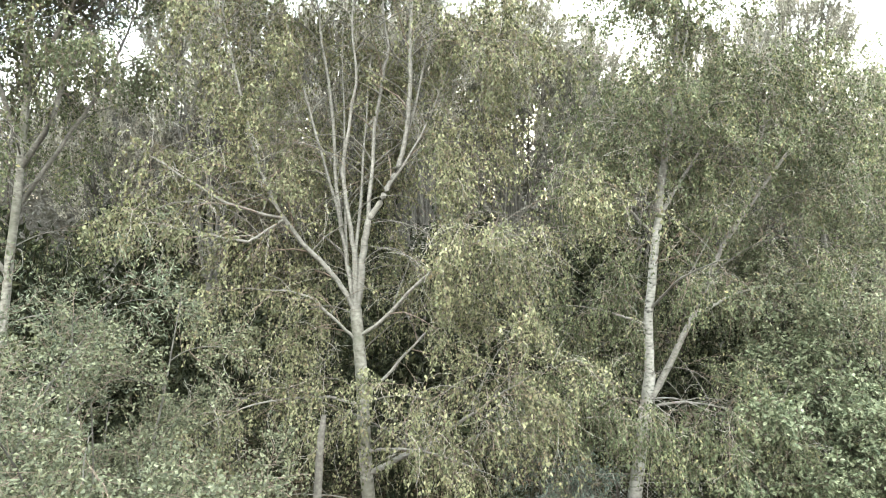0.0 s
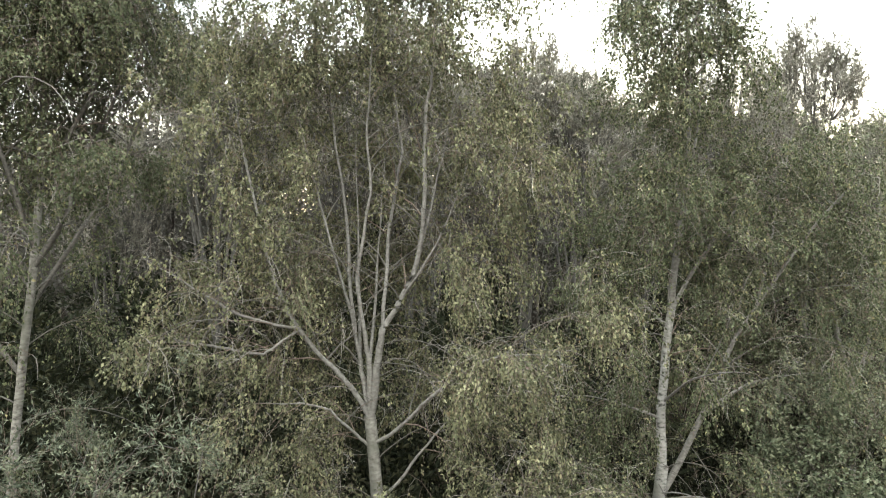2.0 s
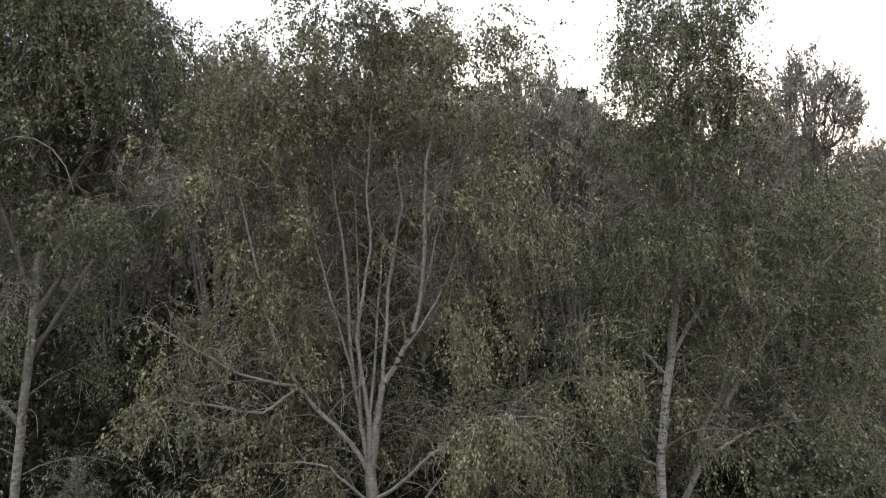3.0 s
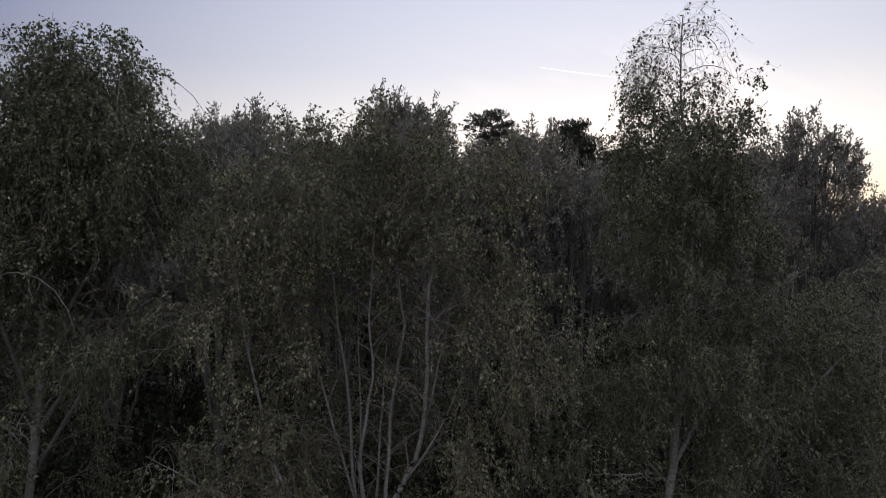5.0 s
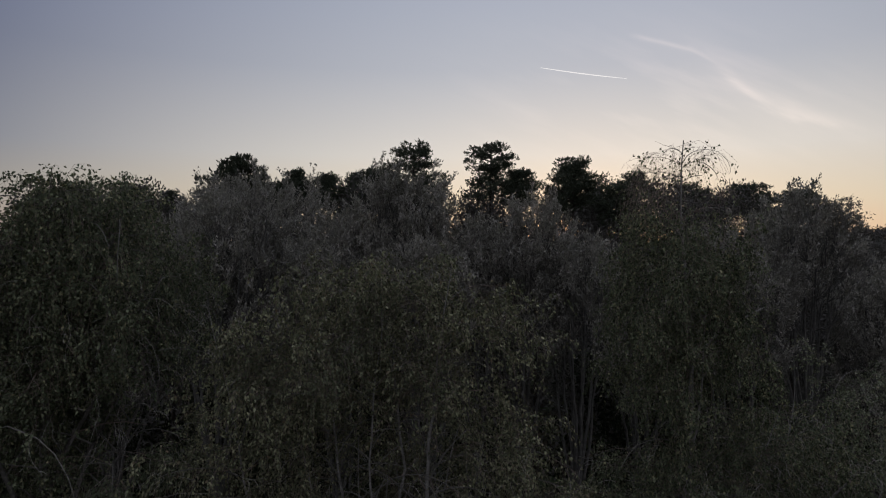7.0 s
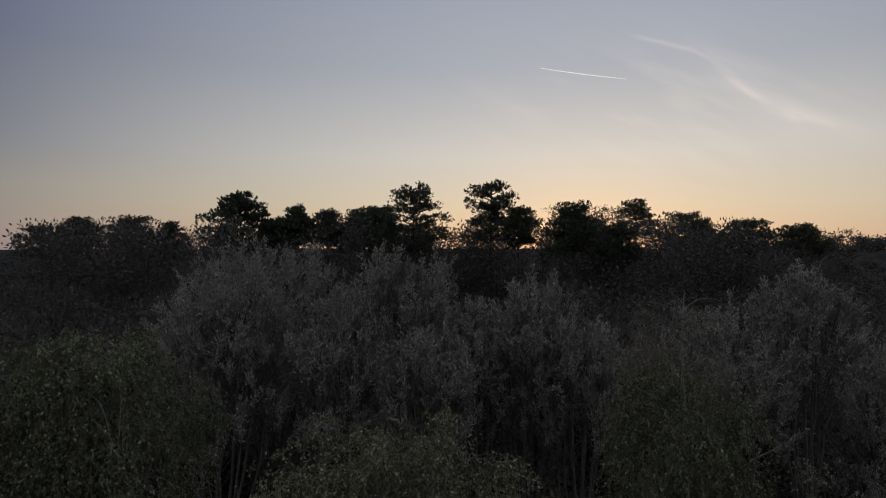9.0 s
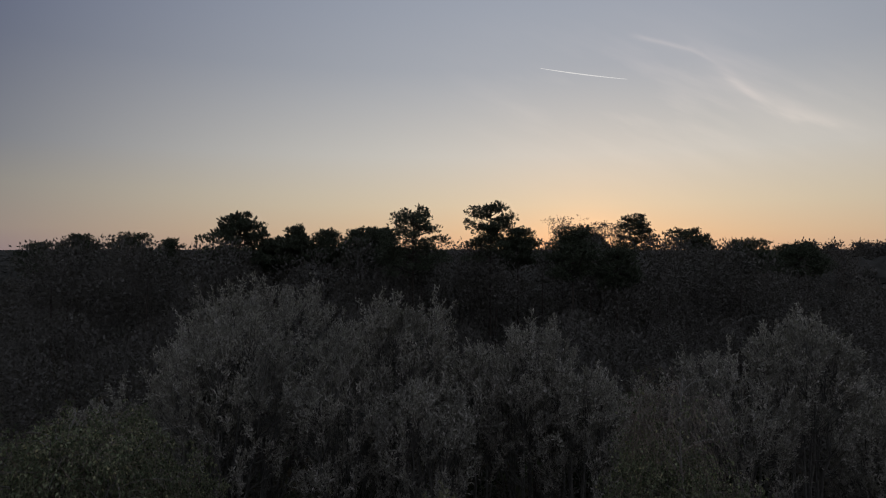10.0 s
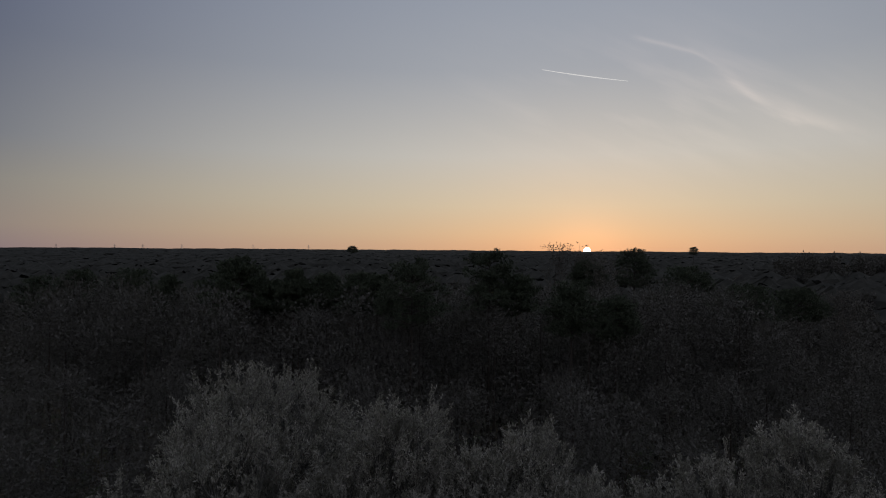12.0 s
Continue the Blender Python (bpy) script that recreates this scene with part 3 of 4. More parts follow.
# the rounded birch beside the shrubs
broadleaf("birch_tree", (9.6, 14.2, 0), "grey-green birch with a rounded crown and dead twigs at its top",
          [(None, 0, 90, 86, 5.0, 0.12, 3), (0, 0.95, 130, 75, 5.6, 0.07, 10), (0, 0.9, 20, 65, 4.8, 0.06, 15), (0, 0.7, 200, 45, 3.8, 0.04, 10), (0, 0.6, 250, 35, 3.2, 0.04, 0), (0, 0.8, 180, 62, 5.4, 0.05, 10)],
          [8, 9, 8, 5, 4, 8], 41, BIRCH_GREY, branches=7, twigs=11, per_twig=16, limb_len=(1.8, 3.2), gaps=0.03, limb_bend=(-90, -10), leaf_size=(0.05, 0.08), leaf_wide=0.66, hang=0.8, dead=200)


# ---- shrubs in front ----
def shrub(at, label, seed, leaf, height, width, shoots, **more):
    r = np.random.default_rng(seed)
    stems = [(None, 0, 90, 88, height * 0.3, 0.05, 0)]
    for k in range(shoots):
        az = k * 360 / shoots + r.uniform(-20, 20)
        up = r.uniform(45, 82)
        stems.append((0, r.uniform(0.15, 0.95), az, up, height * 0.78 * r.uniform(0.75, 1.1) * (1 if up > 60 else width), 0.028, r.uniform(-45, 0)))
    return broadleaf("shrub", at, label, stems, [0] + [4] * shoots, seed, leaf, category="shrub", bark=GREY_BARK, **more)


shrub((-6.2, 7.7, 0), "tall grey-green willow shrub with narrow leaves", 51, WILLOW_LEAF, 6.9, 0.45, 12, limb_bark=SALLOW_BARK, leaf_size=(0.06, 0.10), leaf_wide=0.26, branches=7, twigs=7, per_twig=15,
      branch_len=(0.6, 1.2), twig_len=(0.3, 0.6), droop=0.3, twig_droop=0.2, hang=0.0, limb_len=(0.9, 1.6), gaps=0.05)
shrub((-3.6, 6.6, 0), "pale green leafy shrub with broad leaves", 53, PALE_LEAF, 5.3, 0.75, 12, limb_bark=SALLOW_BARK, leaf_size=(0.036, 0.06), leaf_wide=0.62, branches=7, twigs=8, per_twig=20,
      branch_len=(0.5, 1.1), twig_len=(0.25, 0.55), droop=0.5, twig_droop=0.6, hang=0.3, limb_len=(0.8, 1.5), gaps=0.2)
shrub((8.6, 11.9, 0), "bright green hazel-like shrub with large leaves", 57, SHRUB_LEAF, 4.6, 0.8, 12, leaf_size=(0.06, 0.095), leaf_wide=0.8, branches=7, twigs=8, per_twig=11, six=True,
      branch_len=(0.6, 1.2), twig_len=(0.3, 0.6), droop=0.4, twig_droop=0.5, hang=0.3, limb_len=(1.0, 1.7), gaps=0.12)
shrub((7.1, 11.6, 0), "low green shrub beside the wire fence", 59, SHRUB_LEAF, 2.9, 0.9, 8, leaf_size=(0.06, 0.10), leaf_wide=0.8, branches=6, twigs=6, per_twig=8, six=True,
      branch_len=(0.5, 1.0), twig_len=(0.25, 0.5), droop=0.4, twig_droop=0.5, hang=0.3, limb_len=(0.7, 1.2), gaps=-0.2)

shrub((2.35, 10.9, 0), "small drooping shrub with narrow blue-green leaves", 58, BLUE_LEAF, 3.0, 0.7, 7, limb_bark=SALLOW_BARK, leaf_size=(0.05, 0.09), leaf_wide=0.24, branches=6, twigs=7, per_twig=12,
      branch_len=(0.4, 0.8), twig_len=(0.3, 0.6), droop=0.8, twig_droop=3.0, hang=1.0, limb_len=(0.6, 1.1), gaps=0.0)

# ---- a young birch stem, snapped off, in front of the large one ----
def snag():
    rng = np.random.default_rng(77)
    root = thing("birch_snag", (-1.72, 8.7, 0), "slim pale birch stem snapped off above the shrubs", "tree stump")
    c = shoot((0, 0, -0.1), 30, 86, 3.7, 12, 4, 0.05, rng)
    r = np.linspace(0.08, 0.05, 13)
    r[-1] = 0.035
    v, q = tube_arrays(c[None], r[None], 10)
    part("trunk", quad_mesh("trunk", v, q, DULL_LIMB_BARK, True), root)
    for k in range(4):
        b = shoot(c[3 + k], k * 137.5 + 40, rng.uniform(10, 50), rng.uniform(0.4, 0.9), 6, -40, 0.2, rng)
        v, q = tube_arrays(b[None], np.linspace(0.014, 0.004, 7)[None], 5)
        part("dead_branch", quad_mesh("dead_branch", v, q, DEAD_TWIG, True), root)
    return root


snag()

# ---- sallows behind the birches ----
def sallow(at, tall, wide, drop, seed):
    """Many upright plumes of narrow leaves over a dome and its flanks, borne on stems that rise from one short trunk."""
    rng = np.random.default_rng(seed)
    root = thing("sallow_tree", at, "tall sallow with upright shoots of silvery grey-green leaves", "tree", "sallows behind the birches")
    fork = tall * 0.36
    trunk = shoot((0, 0, -0.1), rng.uniform(0, 360), 86, fork, 8, 3, 0.04, rng, True)
    v, q = tube_arrays(trunk[None], np.linspace(0.17, 0.13, 9)[None], 8)
    part("trunk", quad_mesh("trunk", v, q, SALLOW_BARK, True), root)

    def roof(x, y):
        r2 = (x * x + y * y) / wide ** 2
        flat = np.stack([x, y, np.zeros_like(x)], -1).reshape(-1, 3)
        return tall - 1.0 - drop * r2 + (0.34 * lumps(flat, seed, 1.9) + 0.22 * lumps(flat, seed + 1, 3.6)).reshape(x.shape)

    stems = []
    for k in range(10):
        a, r = k * 2.4 + rng.uniform(-0.3, 0.3), wide * 0.75 * math.sqrt((k + 0.5) / 10)
        end = np.array((r * math.cos(a), r * math.sin(a), 0.0))
        end[2] = roof(end[:1], end[1:2])[0] - 0.4
        f = np.linspace(0, 1, 11)[:, None]
        c = trunk[rng.integers(5, 9)] * (1 - f) + end * f
        c[:, :2] += (f - f * f) * end[:2] * 0.5 + rng.normal(size=(11, 2)) * 0.05 * np.sin(np.pi * f)
        stems.append(c)
        v, q = tube_arrays(c[None], np.linspace(0.07, 0.02, 11)[None], 6)
        part("limb", quad_mesh("limb", v, q, SALLOW_BARK, True), root)
    # plumes: over the roof, down the flanks, and some inside
    top, flank, inner = int(11 * wide * wide) + 70, int(30 * wide) + 30, 40
    a = rng.uniform(0, 2 * np.pi, top + flank + inner)
    r = wide * np.concatenate([np.sqrt(rng.uniform(0, 1, top)), rng.uniform(0.8, 1.02, flank), rng.uniform(0.2, 0.8, inner)])
    x, y = r * np.cos(a), r * np.sin(a)
    z = roof(x, y) - np.concatenate([rng.uniform(0, 0.9, top), rng.uniform(0.2, 1.0, flank) ** 1.5 * 3.4, rng.uniform(0.8, 4.0, inner)])
    low = np.maximum(z - fork, 0.2) / (tall - fork)
    keep = 0.55 + 0.45 * low
    z += tall - np.percentile(z[:top], 98) - 1.3
    base = np.stack([x * keep, y * keep, z], 1)
    out = np.stack([np.cos(a), np.sin(a), np.zeros_like(a)], 1)
    d = unit(UP + out * (0.45 * r / wide)[:, None] + rng.normal(size=base.shape) * 0.2)
    ln = rng.uniform(0.75, 1.45, len(base))
    pts, p = [base], base
    for _ in range(4):
        p = p + d * (ln / 4)[:, None]
        d = unit(d + rng.normal(size=d.shape) * 0.09 + UP * 0.05)
        pts.append(p)
    P = np.stack(pts, 1)
    knots = np.concatenate(stems)
    near = np.argmin(np.linalg.norm(knots[None] - base[:, None] + UP * 0.8, axis=2), axis=1)
    L = np.stack([knots[near], knots[near] * 0.5 + base * 0.5 - UP * 0.12, base], 1)
    v1, q1 = tube_arrays(L, np.tile(np.array([[0.022, 0.016, 0.01]]), (len(L), 1)), 4)
    v2, q2 = tube_arrays(P[:, ::2], np.tile(np.array([[0.01, 0.007, 0.004]]), (len(P), 1)), 3)
    part("twig_spray", quad_mesh("twig_spray", np.concatenate([v1, v2]), np.concatenate([q1, q2 + len(v1)]), SALLOW_BARK, True), root, "thin dark twigs", "stuff")
    side = sprout(P, np.full(P.shape[:2], 0.006), 4, 0.1, 0.8, (20, 50), (0.3, 0.6), -0.8, 4, 0.08, rng)[0]
    at1, way1 = leaves_on(P, 40, rng, -0.35, 0.5)
    at2, way2 = leaves_on(side, 11, rng, -0.35, 0.5)
    at3, way = np.concatenate([at1, at2]), np.concatenate([way1, way2])
    v, q = leaf_arrays(at3, way, rng.uniform(0.09, 0.16, len(at3)), 0.36, rng)
    part("crown", quad_mesh("crown", v, q, SALLOW_LEAF), root, "", "stuff")
    return root


SALLOWS = [(-7.7, 27.0, 17.3, 4.7, 3.0), (-7.7, 22.0, 16.6, 2.8, 2.3), (-3.6, 21.4, 15.4, 1.7, 1.2), (-1.6, 22.8, 17.1, 1.9, 1.6), (-0.6, 20.4, 14.6, 1.5, 1.0), (1.0, 23.0, 15.2, 1.5, 1.0),
           (3.2, 23.2, 16.2, 2.1, 2.0), (5.0, 22.4, 14.6, 1.6, 1.2), (13.6, 22.9, 16.4, 1.8, 1.4), (10.7, 22.6, 15.1, 2.2, 1.4), (16.8, 22.8, 13.4, 2.1, 1.4), (-12.9, 24.0, 13.2, 2.4, 2.0), (8.0, 23.8, 13.6, 2.0, 1.5)]
for k, (sx, sy, tall, wide, drop) in enumerate(SALLOWS):
    sallow((sx, sy, 0), tall, wide, drop, 61 + k)


# ---- pines on the skyline ----
# half width of the crown, from its top down
FORMS = {"umbrella": [(0, 0.30), (0.15, 0.62), (0.4, 0.92), (0.7, 1.0), (1, 0.75)],
         "tiered": [(0, 0.25), (0.12, 0.70), (0.3, 0.88), (0.42, 0.75), (0.5, 0.2), (0.6, 0.25), (0.7, 0.85), (0.85, 1.0), (1, 0.9)],
         "block": [(0, 0.42), (0.1, 0.5), (0.18, 0.55), (0.25, 0.85), (0.5, 1.0), (0.8, 1.0), (1, 0.9)],
         "spiky": [(0, 0.22), (0.12, 0.46), (0.3, 0.64), (0.45, 0.92), (0.8, 1.0), (1, 0.9)]}


def pine(at, tall, wide, deep, seed, form="umbrella", label="dark scots pine with a flat clumped crown"):
    """A bare trunk and a crown of limbs that end in flat plates of upturned needle tufts."""
    rng = np.random.default_rng(seed)
    root = thing("pine_tree", at, label, "tree", "pines on the skyline")
    trunk = shoot((0, 0, -0.1), rng.uniform(0, 360), 88, tall * 0.97, 16, rng.uniform(-3, 3), 0.02, rng, True)
    trunk[:, :2] *= 0.4
    v, q = tube_arrays(trunk[None], np.linspace(0.20, 0.045, 17)[None], 8)
    part("trunk", quad_mesh("trunk", v, q, PINE_BARK, True), root)
    hs, ws = zip(*FORMS[form])
    hubs, sizes = [], []
    count = 42
    wide *= 1.18
    for k in range(count):
        h = (k + rng.uniform(0.1, 0.9)) / count
        half = wide * 0.5 * float(np.interp(h, hs, ws))
        z = tall - 0.35 - deep * h
        g = min(max(z - 0.5, 0.5) / (tall * 0.97) * 16, 15.9)
        i = int(g)
        start = trunk[i] * (1 - g + i) + trunk[i + 1] * (g - i)
        reach = max(half - 0.35, 0.25) * rng.uniform(0.72, 1.08)
        c = shoot(start, k * 137.5 + rng.uniform(-25, 25), math.degrees(math.atan2(0.5, reach)) * rng.uniform(0.5, 1.2), math.hypot(reach, 0.5), 8, rng.uniform(-12, 12), 0.10, rng, True)
        v, q = tube_arrays(c[None, ::2], np.linspace(0.05, 0.02, 5)[None], 5)
        part("limb", quad_mesh("limb", v, q, PINE_BARK, True), root)
        for f in (8, 8, 7, 6, 4):
            if half > wide * 0.2 or f > 6:
                hubs.append(c[f] + rng.normal(size=3) * (0.26, 0.26, 0.10))
                sizes.append(rng.uniform(0.32, 0.62) * (wide / 4.5) ** 0.4)
    hubs, sizes = np.array(hubs), np.array(sizes)
    tufts = 11
    i = np.repeat(np.arange(len(hubs)), tufts)
    out = unit(rng.normal(size=(len(i), 3)))
    ends = hubs[i] + out * sizes[i][:, None] * rng.uniform(0.35, 1.0, size=(len(i), 1)) * (1, 1, 0.5)
    ways = out * (1, 1, 0.5) + UP * (1.3 if form == "spiky" else 0.8)
    n = 6
    at3 = np.repeat(ends, n, axis=0) + rng.normal(size=(len(ends) * n, 3)) * 0.04
    way = unit(np.repeat(ways, n, axis=0) + rng.normal(size=(len(ends) * n, 3)) * 0.5)
    v, q = leaf_arrays(at3, way, rng.uniform(0.13, 0.25, size=len(at3)) * (1.35 if form == "spiky" else 1.0), 0.32, rng, fold=0.4)
    part("crown", quad_mesh("crown", v, q, PINE_NEEDLE), root, "", "stuff")
    return root


PINES = [(-17.2, 51.5, 21.8, 5.4, 3.8, "spiky"), (-2.4, 45.4, 21.9, 5.2, 4.6, "block"), (3.75, 49.0, 22.7, 4.4, 4.2, "tiered"), (6.3, 50.0, 20.8, 3.2, 3.0, "umbrella"), (9.0, 42.8, 20.5, 3.7, 3.2, "umbrella"),
         (22.1, 70.0, 22.9, 4.6, 4.0, "umbrella"), (25.4, 65.0, 21.2, 4.6, 3.4, "umbrella"), (27.6, 65.0, 20.4, 3.6, 3.4, "umbrella"), (26.7, 53.3, 19.7, 4.9, 2.4, "umbrella"), (32.2, 55.0, 19.5, 4.2, 2.6, "umbrella"),
         (-31.3, 61.0, 20.5, 4.5, 3.0, "umbrella"), (-36.7, 61.0, 20.4, 4.2, 2.8, "umbrella"), (-27.4, 61.0, 20.0, 2.5, 3.4, "umbrella"), (-12.9, 52.0, 20.7, 3.0, 3.0, "spiky"), (-9.9, 53.0, 20.5, 3.2, 2.6, "umbrella"), (-5.2, 50.0, 20.6, 2.8, 2.6, "spiky"), (-14.8, 53.0, 19.9, 2.6, 2.5, "umbrella"),
         (-7.2, 52.0, 20.6, 3.5, 3.0, "umbrella"), (-41.5, 63.0, 19.6, 5.0, 3.0, "umbrella"), (13.2, 47.0, 19.2, 3.4, 3.0, "umbrella"), (18.3, 80.0, 21.3, 3.6, 3.0, "spiky"), (20.7, 82.0, 21.0, 3.2, 2.8, "spiky"), (123.0, 300.0, 24.8, 4.4, 3.6, "umbrella"), (-44.0, 300.0, 23.9, 5.8, 3.0, "umbrella")]
for k, (px, py, tall, wide, deep, form) in enumerate(PINES):
    pine((px, py, 0), tall, wide, deep, 100 + k, form)

# thin-leaved birches among the pines
for bx, by, tall, seed in ((17.5, 90.0, 23.5, 141), (20.4, 90.0, 22.5, 144), (22.1, 90.0, 21.9, 145), (17.6, 65.0, 21.6, 142), (38.0, 58.0, 18.9, 143)):
    broadleaf("birch_tree", (bx, by, 0), "slender birch with thin upright twigs among the pines", [(None, 0, 90, 88, tall * 0.8, (0.13, 0.07), 0)]
              + [(0, 0.62 + 0.045 * k, 137.5 * k, 71 + 1.5 * k, tall * (0.50 - 0.036 * k), 0.05, 10) for k in range(8)], [2] + [4] * 8, seed, WOOD_LEAF, branches=4, twigs=3, per_twig=5, leaf_size=(0.10, 0.2), limb_len=(0.9, 1.6),
              limb_rise=(50, 75), limb_bend=(0, 20), droop=-0.2, twig_droop=-0.2, hang=0.0, bark=SALLOW_BARK, limb_bark=SALLOW_BARK, steady=True, group="birches among the pines", cap=lambda p, tall=tall: p[..., 2] > tall)


# ---- the wood behind ----
def wood_tree(seed, tall, wide, leaf, count, size, slim, foot=0.3, name="wood_tree", label="dark broadleaf tree in the dense wood", group="trees of the wood behind", category="tree"):
    """One far tree: trunk and a crown of many small sprays, uneven in outline."""
    rng = np.random.default_rng(seed)
    root = thing(name, (0, 0, -40), label, category, group)
    trunk = shoot((0, 0, -0.1), 0, 88, tall * (0.85 if foot > 0.1 else 0.4), 10, 0, 0.02 if foot > 0.1 else 0.15, rng)
    v, q = tube_arrays(trunk[None], np.linspace(0.012 * tall if foot > 0.1 else 0.03, 0.02, 11)[None], 6)
    part("trunk", quad_mesh("trunk", v, q, PINE_BARK, True), root)
    hubs = []
    for _ in range(40):
        h = rng.uniform(0.0, 1.0) ** 0.8
        a = rng.uniform(0, 6.28)
        w = wide * 0.5 * math.sin(math.pi * min(0.97, 0.15 + 0.8 * h ** slim)) * math.sqrt(rng.uniform(0.1, 1.0))
        hubs.append((w * math.cos(a), w * math.sin(a), tall * (foot + (0.93 - foot) * h)))
    hubs = np.array(hubs)
    i = rng.integers(0, len(hubs), count)
    r = wide * 0.17
    at3 = hubs[i] + unit(rng.normal(size=(count, 3))) * rng.uniform(0.15, 1.0, size=(count, 1)) ** 0.6 * r
    way = unit(at3 - hubs[i] + rng.normal(size=(count, 3)) * 0.6 * r + UP * 0.5 * r)
    v, q = leaf_arrays(at3, way, rng.uniform(*size, size=count), 0.5, rng)
    part("crown", quad_mesh("crown", v, q, leaf), root, "", "stuff")
    return root


def plant(kinds, spots, rng):
    """Sets copies of the kinds at (x, y, scale)."""
    used = set()
    for k, (x, y, s) in enumerate(spots):
        kind = kinds[k % len(kinds)]
        m = pose(x, y, 0, 0, 0, rng.uniform(0, 360))
        if kind not in used:
            used.add(kind)
            kind.matrix_basis = m
            ob = kind
        else:
            ob = copy_thing(kind, m)
        ob.scale = (s, s, s)


def rows_of(x0, x1, y0, y1, step, low, high, rng):
    spots, y = [], y0
    while y <= y1:
        x = x0(y)
        while x < x1(y):
            spots.append((x + rng.uniform(-1, 1) * step * 0.4, y + rng.uniform(-1, 1) * step * 0.35, rng.uniform(low, high)))
            x += step
        y += step
    return spots


def wood():
    rng = np.random.default_rng(7)
    bush = [wood_tree(211 + k, 6.0, 4.2, SHADED_UNDER_LEAF, 2700, (0.14, 0.26), 0.7, 0.04, "undergrowth_bush", "dense bush between the birches, coloured dark for shade", "bushes between the birches", "bush") for k in range(2)]
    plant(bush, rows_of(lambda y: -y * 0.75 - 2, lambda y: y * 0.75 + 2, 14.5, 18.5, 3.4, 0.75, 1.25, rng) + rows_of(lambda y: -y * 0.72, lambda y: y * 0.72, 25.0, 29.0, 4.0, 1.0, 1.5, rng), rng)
    # added to cover the floor; the dark leaf colour stands in for shade
    low = [wood_tree(221 + k, 2.4, 2.6, SHADED_UNDER_LEAF, 1500, (0.09, 0.16), 0.6, 0.05, "undergrowth_bush", "low bramble bush on the woodland floor, coloured dark for shade", "brambles on the floor", "bush") for k in range(2)]
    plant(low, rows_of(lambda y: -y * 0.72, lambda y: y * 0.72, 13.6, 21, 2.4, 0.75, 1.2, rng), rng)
    tree = [wood_tree(201, 14, 7.0, WOOD_LEAF, 4800, (0.14, 0.26), 0.8), wood_tree(202, 14, 6.0, WOOD_LEAF, 4800, (0.14, 0.26), 1.0), wood_tree(203, 14, 7.5, WOOD_LEAF, 4800, (0.14, 0.26), 0.7)]
    thin = [wood_tree(205, 14, 8.0, WOOD_LEAF, 1200, (0.4, 0.8), 0.8), wood_tree(206, 14, 7.0, WOOD_LEAF, 1200, (0.4, 0.8), 0.7)]
    plant(tree, rows_of(lambda y: -y * 0.78 - 4, lambda y: y * 0.78 + 4, 28, 41, 6.0, 0.98, 1.12, rng) + rows_of(lambda y: -y * 0.62, lambda y: y * 0.52, 47, 66, 5.8, 1.37, 1.47, rng)
          + rows_of(lambda y: y * 0.53, lambda y: y * 0.64, 47, 66, 6.4, 1.20, 1.30, rng) + rows_of(lambda y: y * 0.65, lambda y: y * 0.8, 47, 66, 6.4, 1.06, 1.16, rng), rng)
    plant(thin, rows_of(lambda y: -y * 0.78 - 4, lambda y: y * 0.78 + 4, 76, 125, 10.0, 0.85, 1.1, rng) + rows_of(lambda y: 118, lambda y: 190, 196, 214, 7.0, 1.42, 1.58, rng), rng)


wood()


def far_wood():
    """Canopy from behind the pines to the horizon: thousands of lumpy crowns in one mesh."""
    rng = np.random.default_rng(9)
    ring = 7
    verts, quads, base = [], [], 0
    y = 110.0
    while y < 4300:
        step = 6.0 + y * 0.028
        half = y * 0.80 + 20
        n = int(2 * half / step)
        for j in range(n):
            cx, cy = -half + (j + rng.uniform(0.1, 0.9)) * step, y + rng.uniform(-0.5, 0.5) * step
            w, h = step * rng.uniform(0.6, 0.85), 13.5 + 2.5 * math.sin(cx * 0.006 + 1) * math.sin(cy * 0.004) + rng.uniform(-2.5, 1.5)
            rows = []
            for f, rw in ((0.25, 0.8), (0.62, 1.0), (0.86, 0.72), (1.0, 0.16)):
                a = np.arange(ring) * 2 * np.pi / ring + rng.uniform(0, 1)
                rr = w * rw * rng.uniform(0.7, 1.2, ring)
                rows.append(np.stack([cx + rr * np.cos(a), cy + rr * np.sin(a), h * f + rng.uniform(-0.5, 0.5, ring)], 1))
            verts.append(np.concatenate(rows))
            k = np.arange(ring)
            for lvl in range(3):
                b = base + lvl * ring
                quads.append(np.stack([b + k, b + (k + 1) % ring, b + ring + (k + 1) % ring, b + ring + k], 1))
            base += 4 * ring
        y += step
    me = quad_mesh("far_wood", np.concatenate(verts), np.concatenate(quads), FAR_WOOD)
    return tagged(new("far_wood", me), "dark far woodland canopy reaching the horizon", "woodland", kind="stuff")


far_wood()


# ---- the sun, the vapour trail and the power line ----
def sun_ball():
    bm = bmesh.new()
    bmesh.ops.create_uvsphere(bm, u_segments=32, v_segments=16, radius=27.0)
    me = bpy.data.meshes.new("setting_sun")
    bm.to_mesh(me)
    bm.free()
    me.materials.append(glow_material("sun_surface", (1.0, 0.64, 0.30), 2.6))
    ob = new("setting_sun", me)
    ob.location = (4400 * math.tan(radians(SUN_TURN)), 4400, 15.0)
    return tagged(ob, "low orange sun half sunk behind the horizon", "sun", kind="structure")


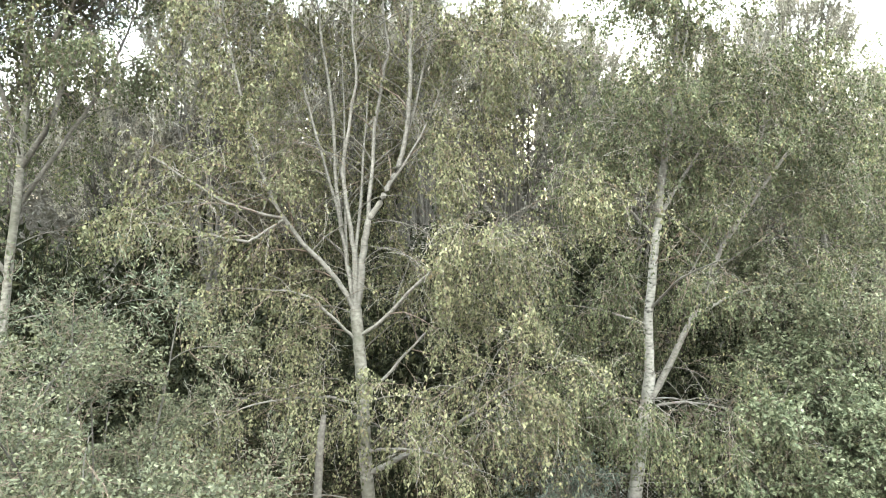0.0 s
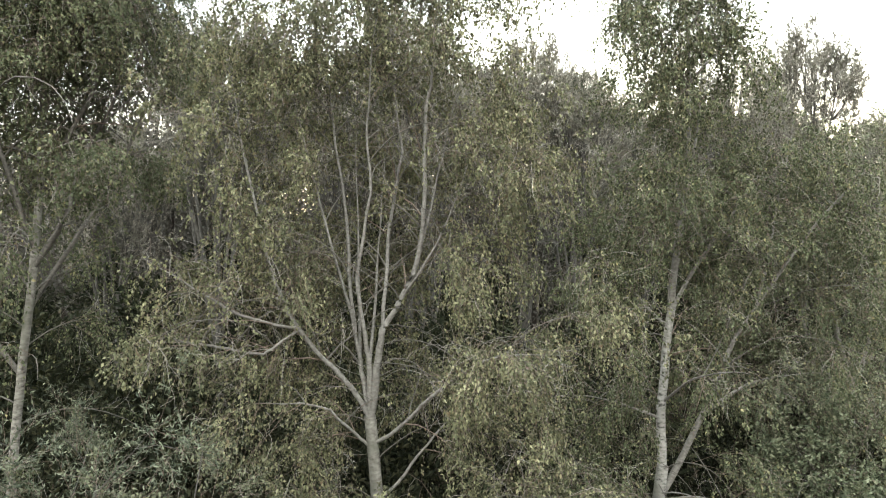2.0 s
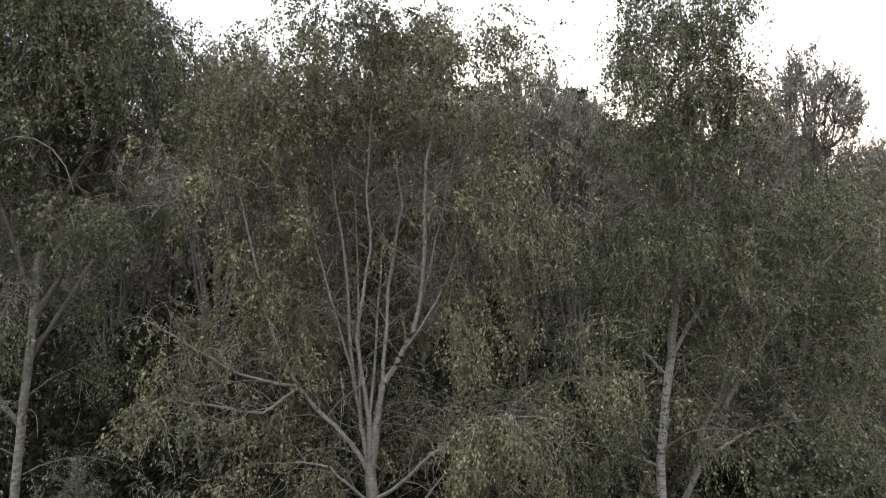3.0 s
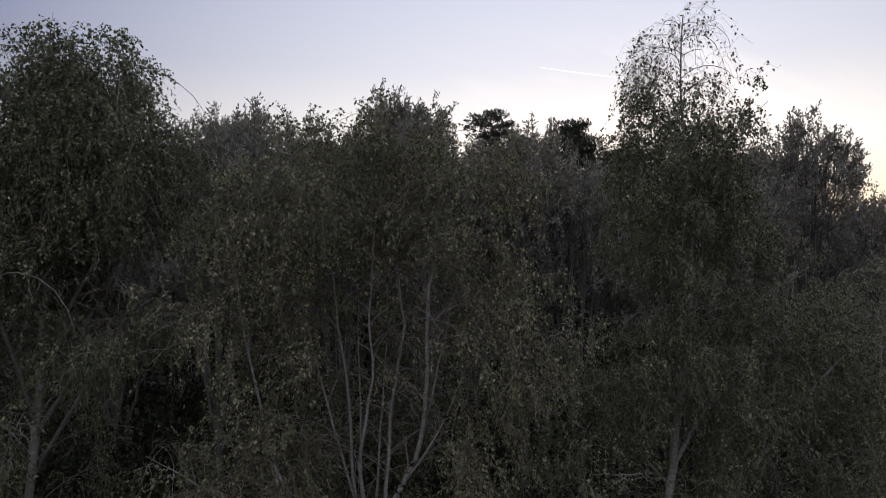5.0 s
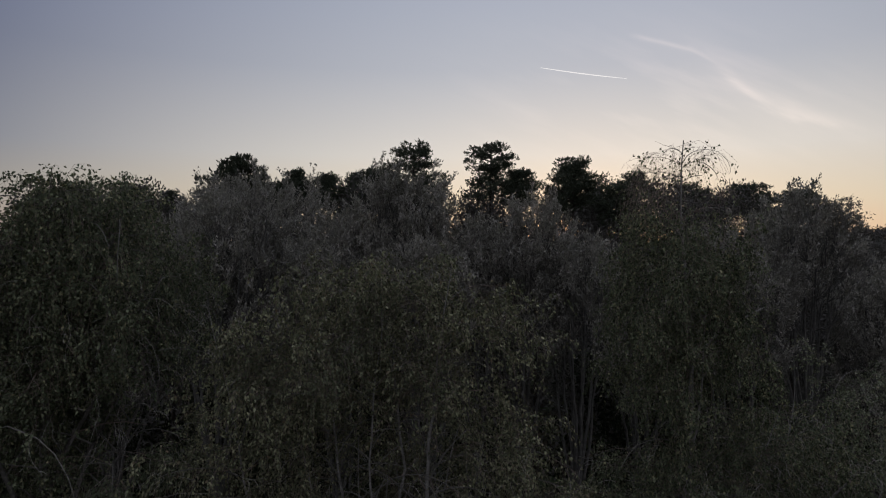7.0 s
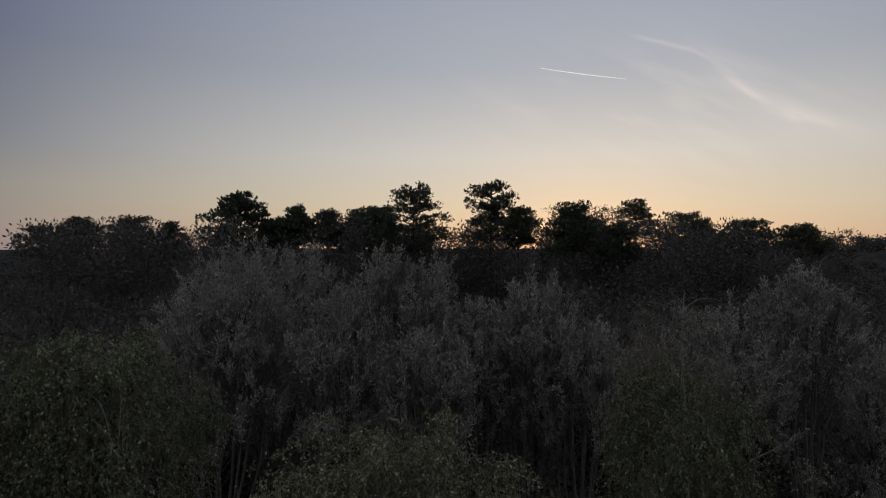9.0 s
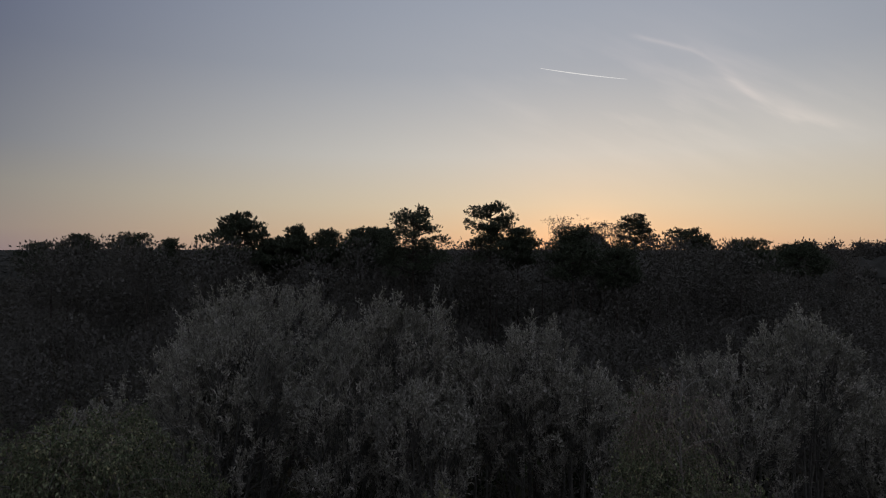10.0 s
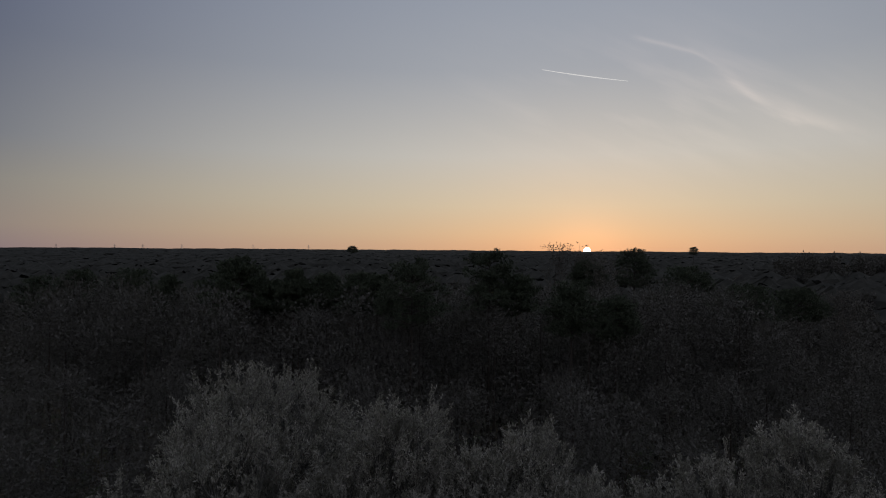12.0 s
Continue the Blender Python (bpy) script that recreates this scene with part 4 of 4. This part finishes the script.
def vapour_trail():
    n = 14
    f = np.linspace(0, 1, n + 1)
    P = np.stack([705 + 620 * f, np.full(n + 1, 4400.0), 1322 - 78 * f + 14 * f * (1 - f) * -1.5], 1)
    R = 1.2 + 2.4 * np.sin(np.pi * np.clip(f * 0.9 + 0.06, 0, 1)) + 0.4 * np.sin(f * 40)
    v, q = tube_arrays(P[None], R[None], 6)
    # a weak glow stands in for the sunlight that falls on the trail
    me = quad_mesh("vapour_trail", v, q, glow_material("glowing_vapour", (1.0, 0.96, 0.92), 0.17), True)
    return tagged(new("vapour_trail", me), "thin white vapour trail high in the evening sky", "vapour trail", kind="structure")


def pylon():
    """A lattice mast with three crossarms."""
    root = thing("power_pylon", (0, 3900, 0), "thin grey steel pylon on the horizon", "pylon", "pylons of the far power line")
    for sx, sy in ((-1, -1), (1, -1), (-1, 1), (1, 1)):
        P = np.array([[(sx * 4.0, sy * 4.0, 0), (sx * 1.4, sy * 1.4, 24), (sx * 0.5, sy * 0.5, 40)]], dtype=float)
        v, q = tube_arrays(P, np.full((1, 3), 0.45), 4)
        part("leg", quad_mesh("leg", v, q, WIRE), root)
    for h, w in ((25, 7.0), (30, 9.0), (35, 6.0)):
        P = np.array([[(-w, 0, h), (0, 0, h + 1.0), (w, 0, h)]], dtype=float)
        v, q = tube_arrays(P, np.array([[0.25, 0.5, 0.25]]), 4)
        part("crossarm", quad_mesh("crossarm", v, q, WIRE), root)
    return root


sun_ball()
vapour_trail()
first = pylon()
first.location.x = -2475
for px in (-2100, -1920, -1670, -1215, -860):
    copy_thing(first, pose(px, 3900, 0, 0, 0, 20))


# ---- the wire fence under the birch ----
def wire_fence():
    root = thing("wire_fence", (4.0, 12.9, -0.22), "chain-link wire fence with timber posts under the birches", "fence")
    wide, high, mesh_step = 4.6, 1.25, 0.09
    lines = []
    k = -high
    while k < wide:
        for flip in (False, True):
            a, b = (max(k, 0.0), max(-k, 0.0)), (min(k + high, wide), min(wide - k, high))
            x0, z0, x1, z1 = a[0], a[1], b[0], b[1]
            if x1 - x0 > 0.02:
                lines.append([(x0, 0, high - z0), (x1, 0, high - z1)] if flip else [(x0, 0, z0), (x1, 0, z1)])
        k += mesh_step
    P = np.array(lines, dtype=float) + (0, 0, 0.05)
    v, q = tube_arrays(P, np.full(P.shape[:2], 0.0022), 3)
    part("wire_netting", quad_mesh("wire_netting", v, q, WIRE), root, "grey chain-link netting", "stuff")
    for h in (0.08, 0.68, 1.28):
        P = np.array([[(0, 0, h), (wide / 2, 0, h - 0.01), (wide, 0, h)]], dtype=float)
        v, q = tube_arrays(P, np.full((1, 3), 0.005), 5)
        part("line_wire", quad_mesh("line_wire", v, q, WIRE), root)
    for x in (0.0, 2.3, 4.6):
        P = np.array([[(x, 0.06, -0.2), (x, 0.06, 1.0), (x, 0.06, 1.42), (x, 0.06, 1.44)]], dtype=float)
        v, q = tube_arrays(P, np.array([[0.05, 0.048, 0.047, 0.01]]), 8)
        part("post", quad_mesh("post", v, q, OLD_TIMBER), root)
    bm = bmesh.new()
    bmesh.ops.create_cube(bm, size=1.0, matrix=Matrix.Translation((wide / 2, 0.13, 1.36)) @ Matrix.Diagonal((wide, 0.045, 0.14, 1)))
    bmesh.ops.bevel(bm, geom=bm.edges[:], offset=0.006, segments=1, affect="EDGES")
    me = bpy.data.meshes.new("rail")
    bm.to_mesh(me)
    bm.free()
    me.materials.append(OLD_TIMBER)
    part("rail", me, root, "dark weathered timber rail")
    return root


wire_fence()
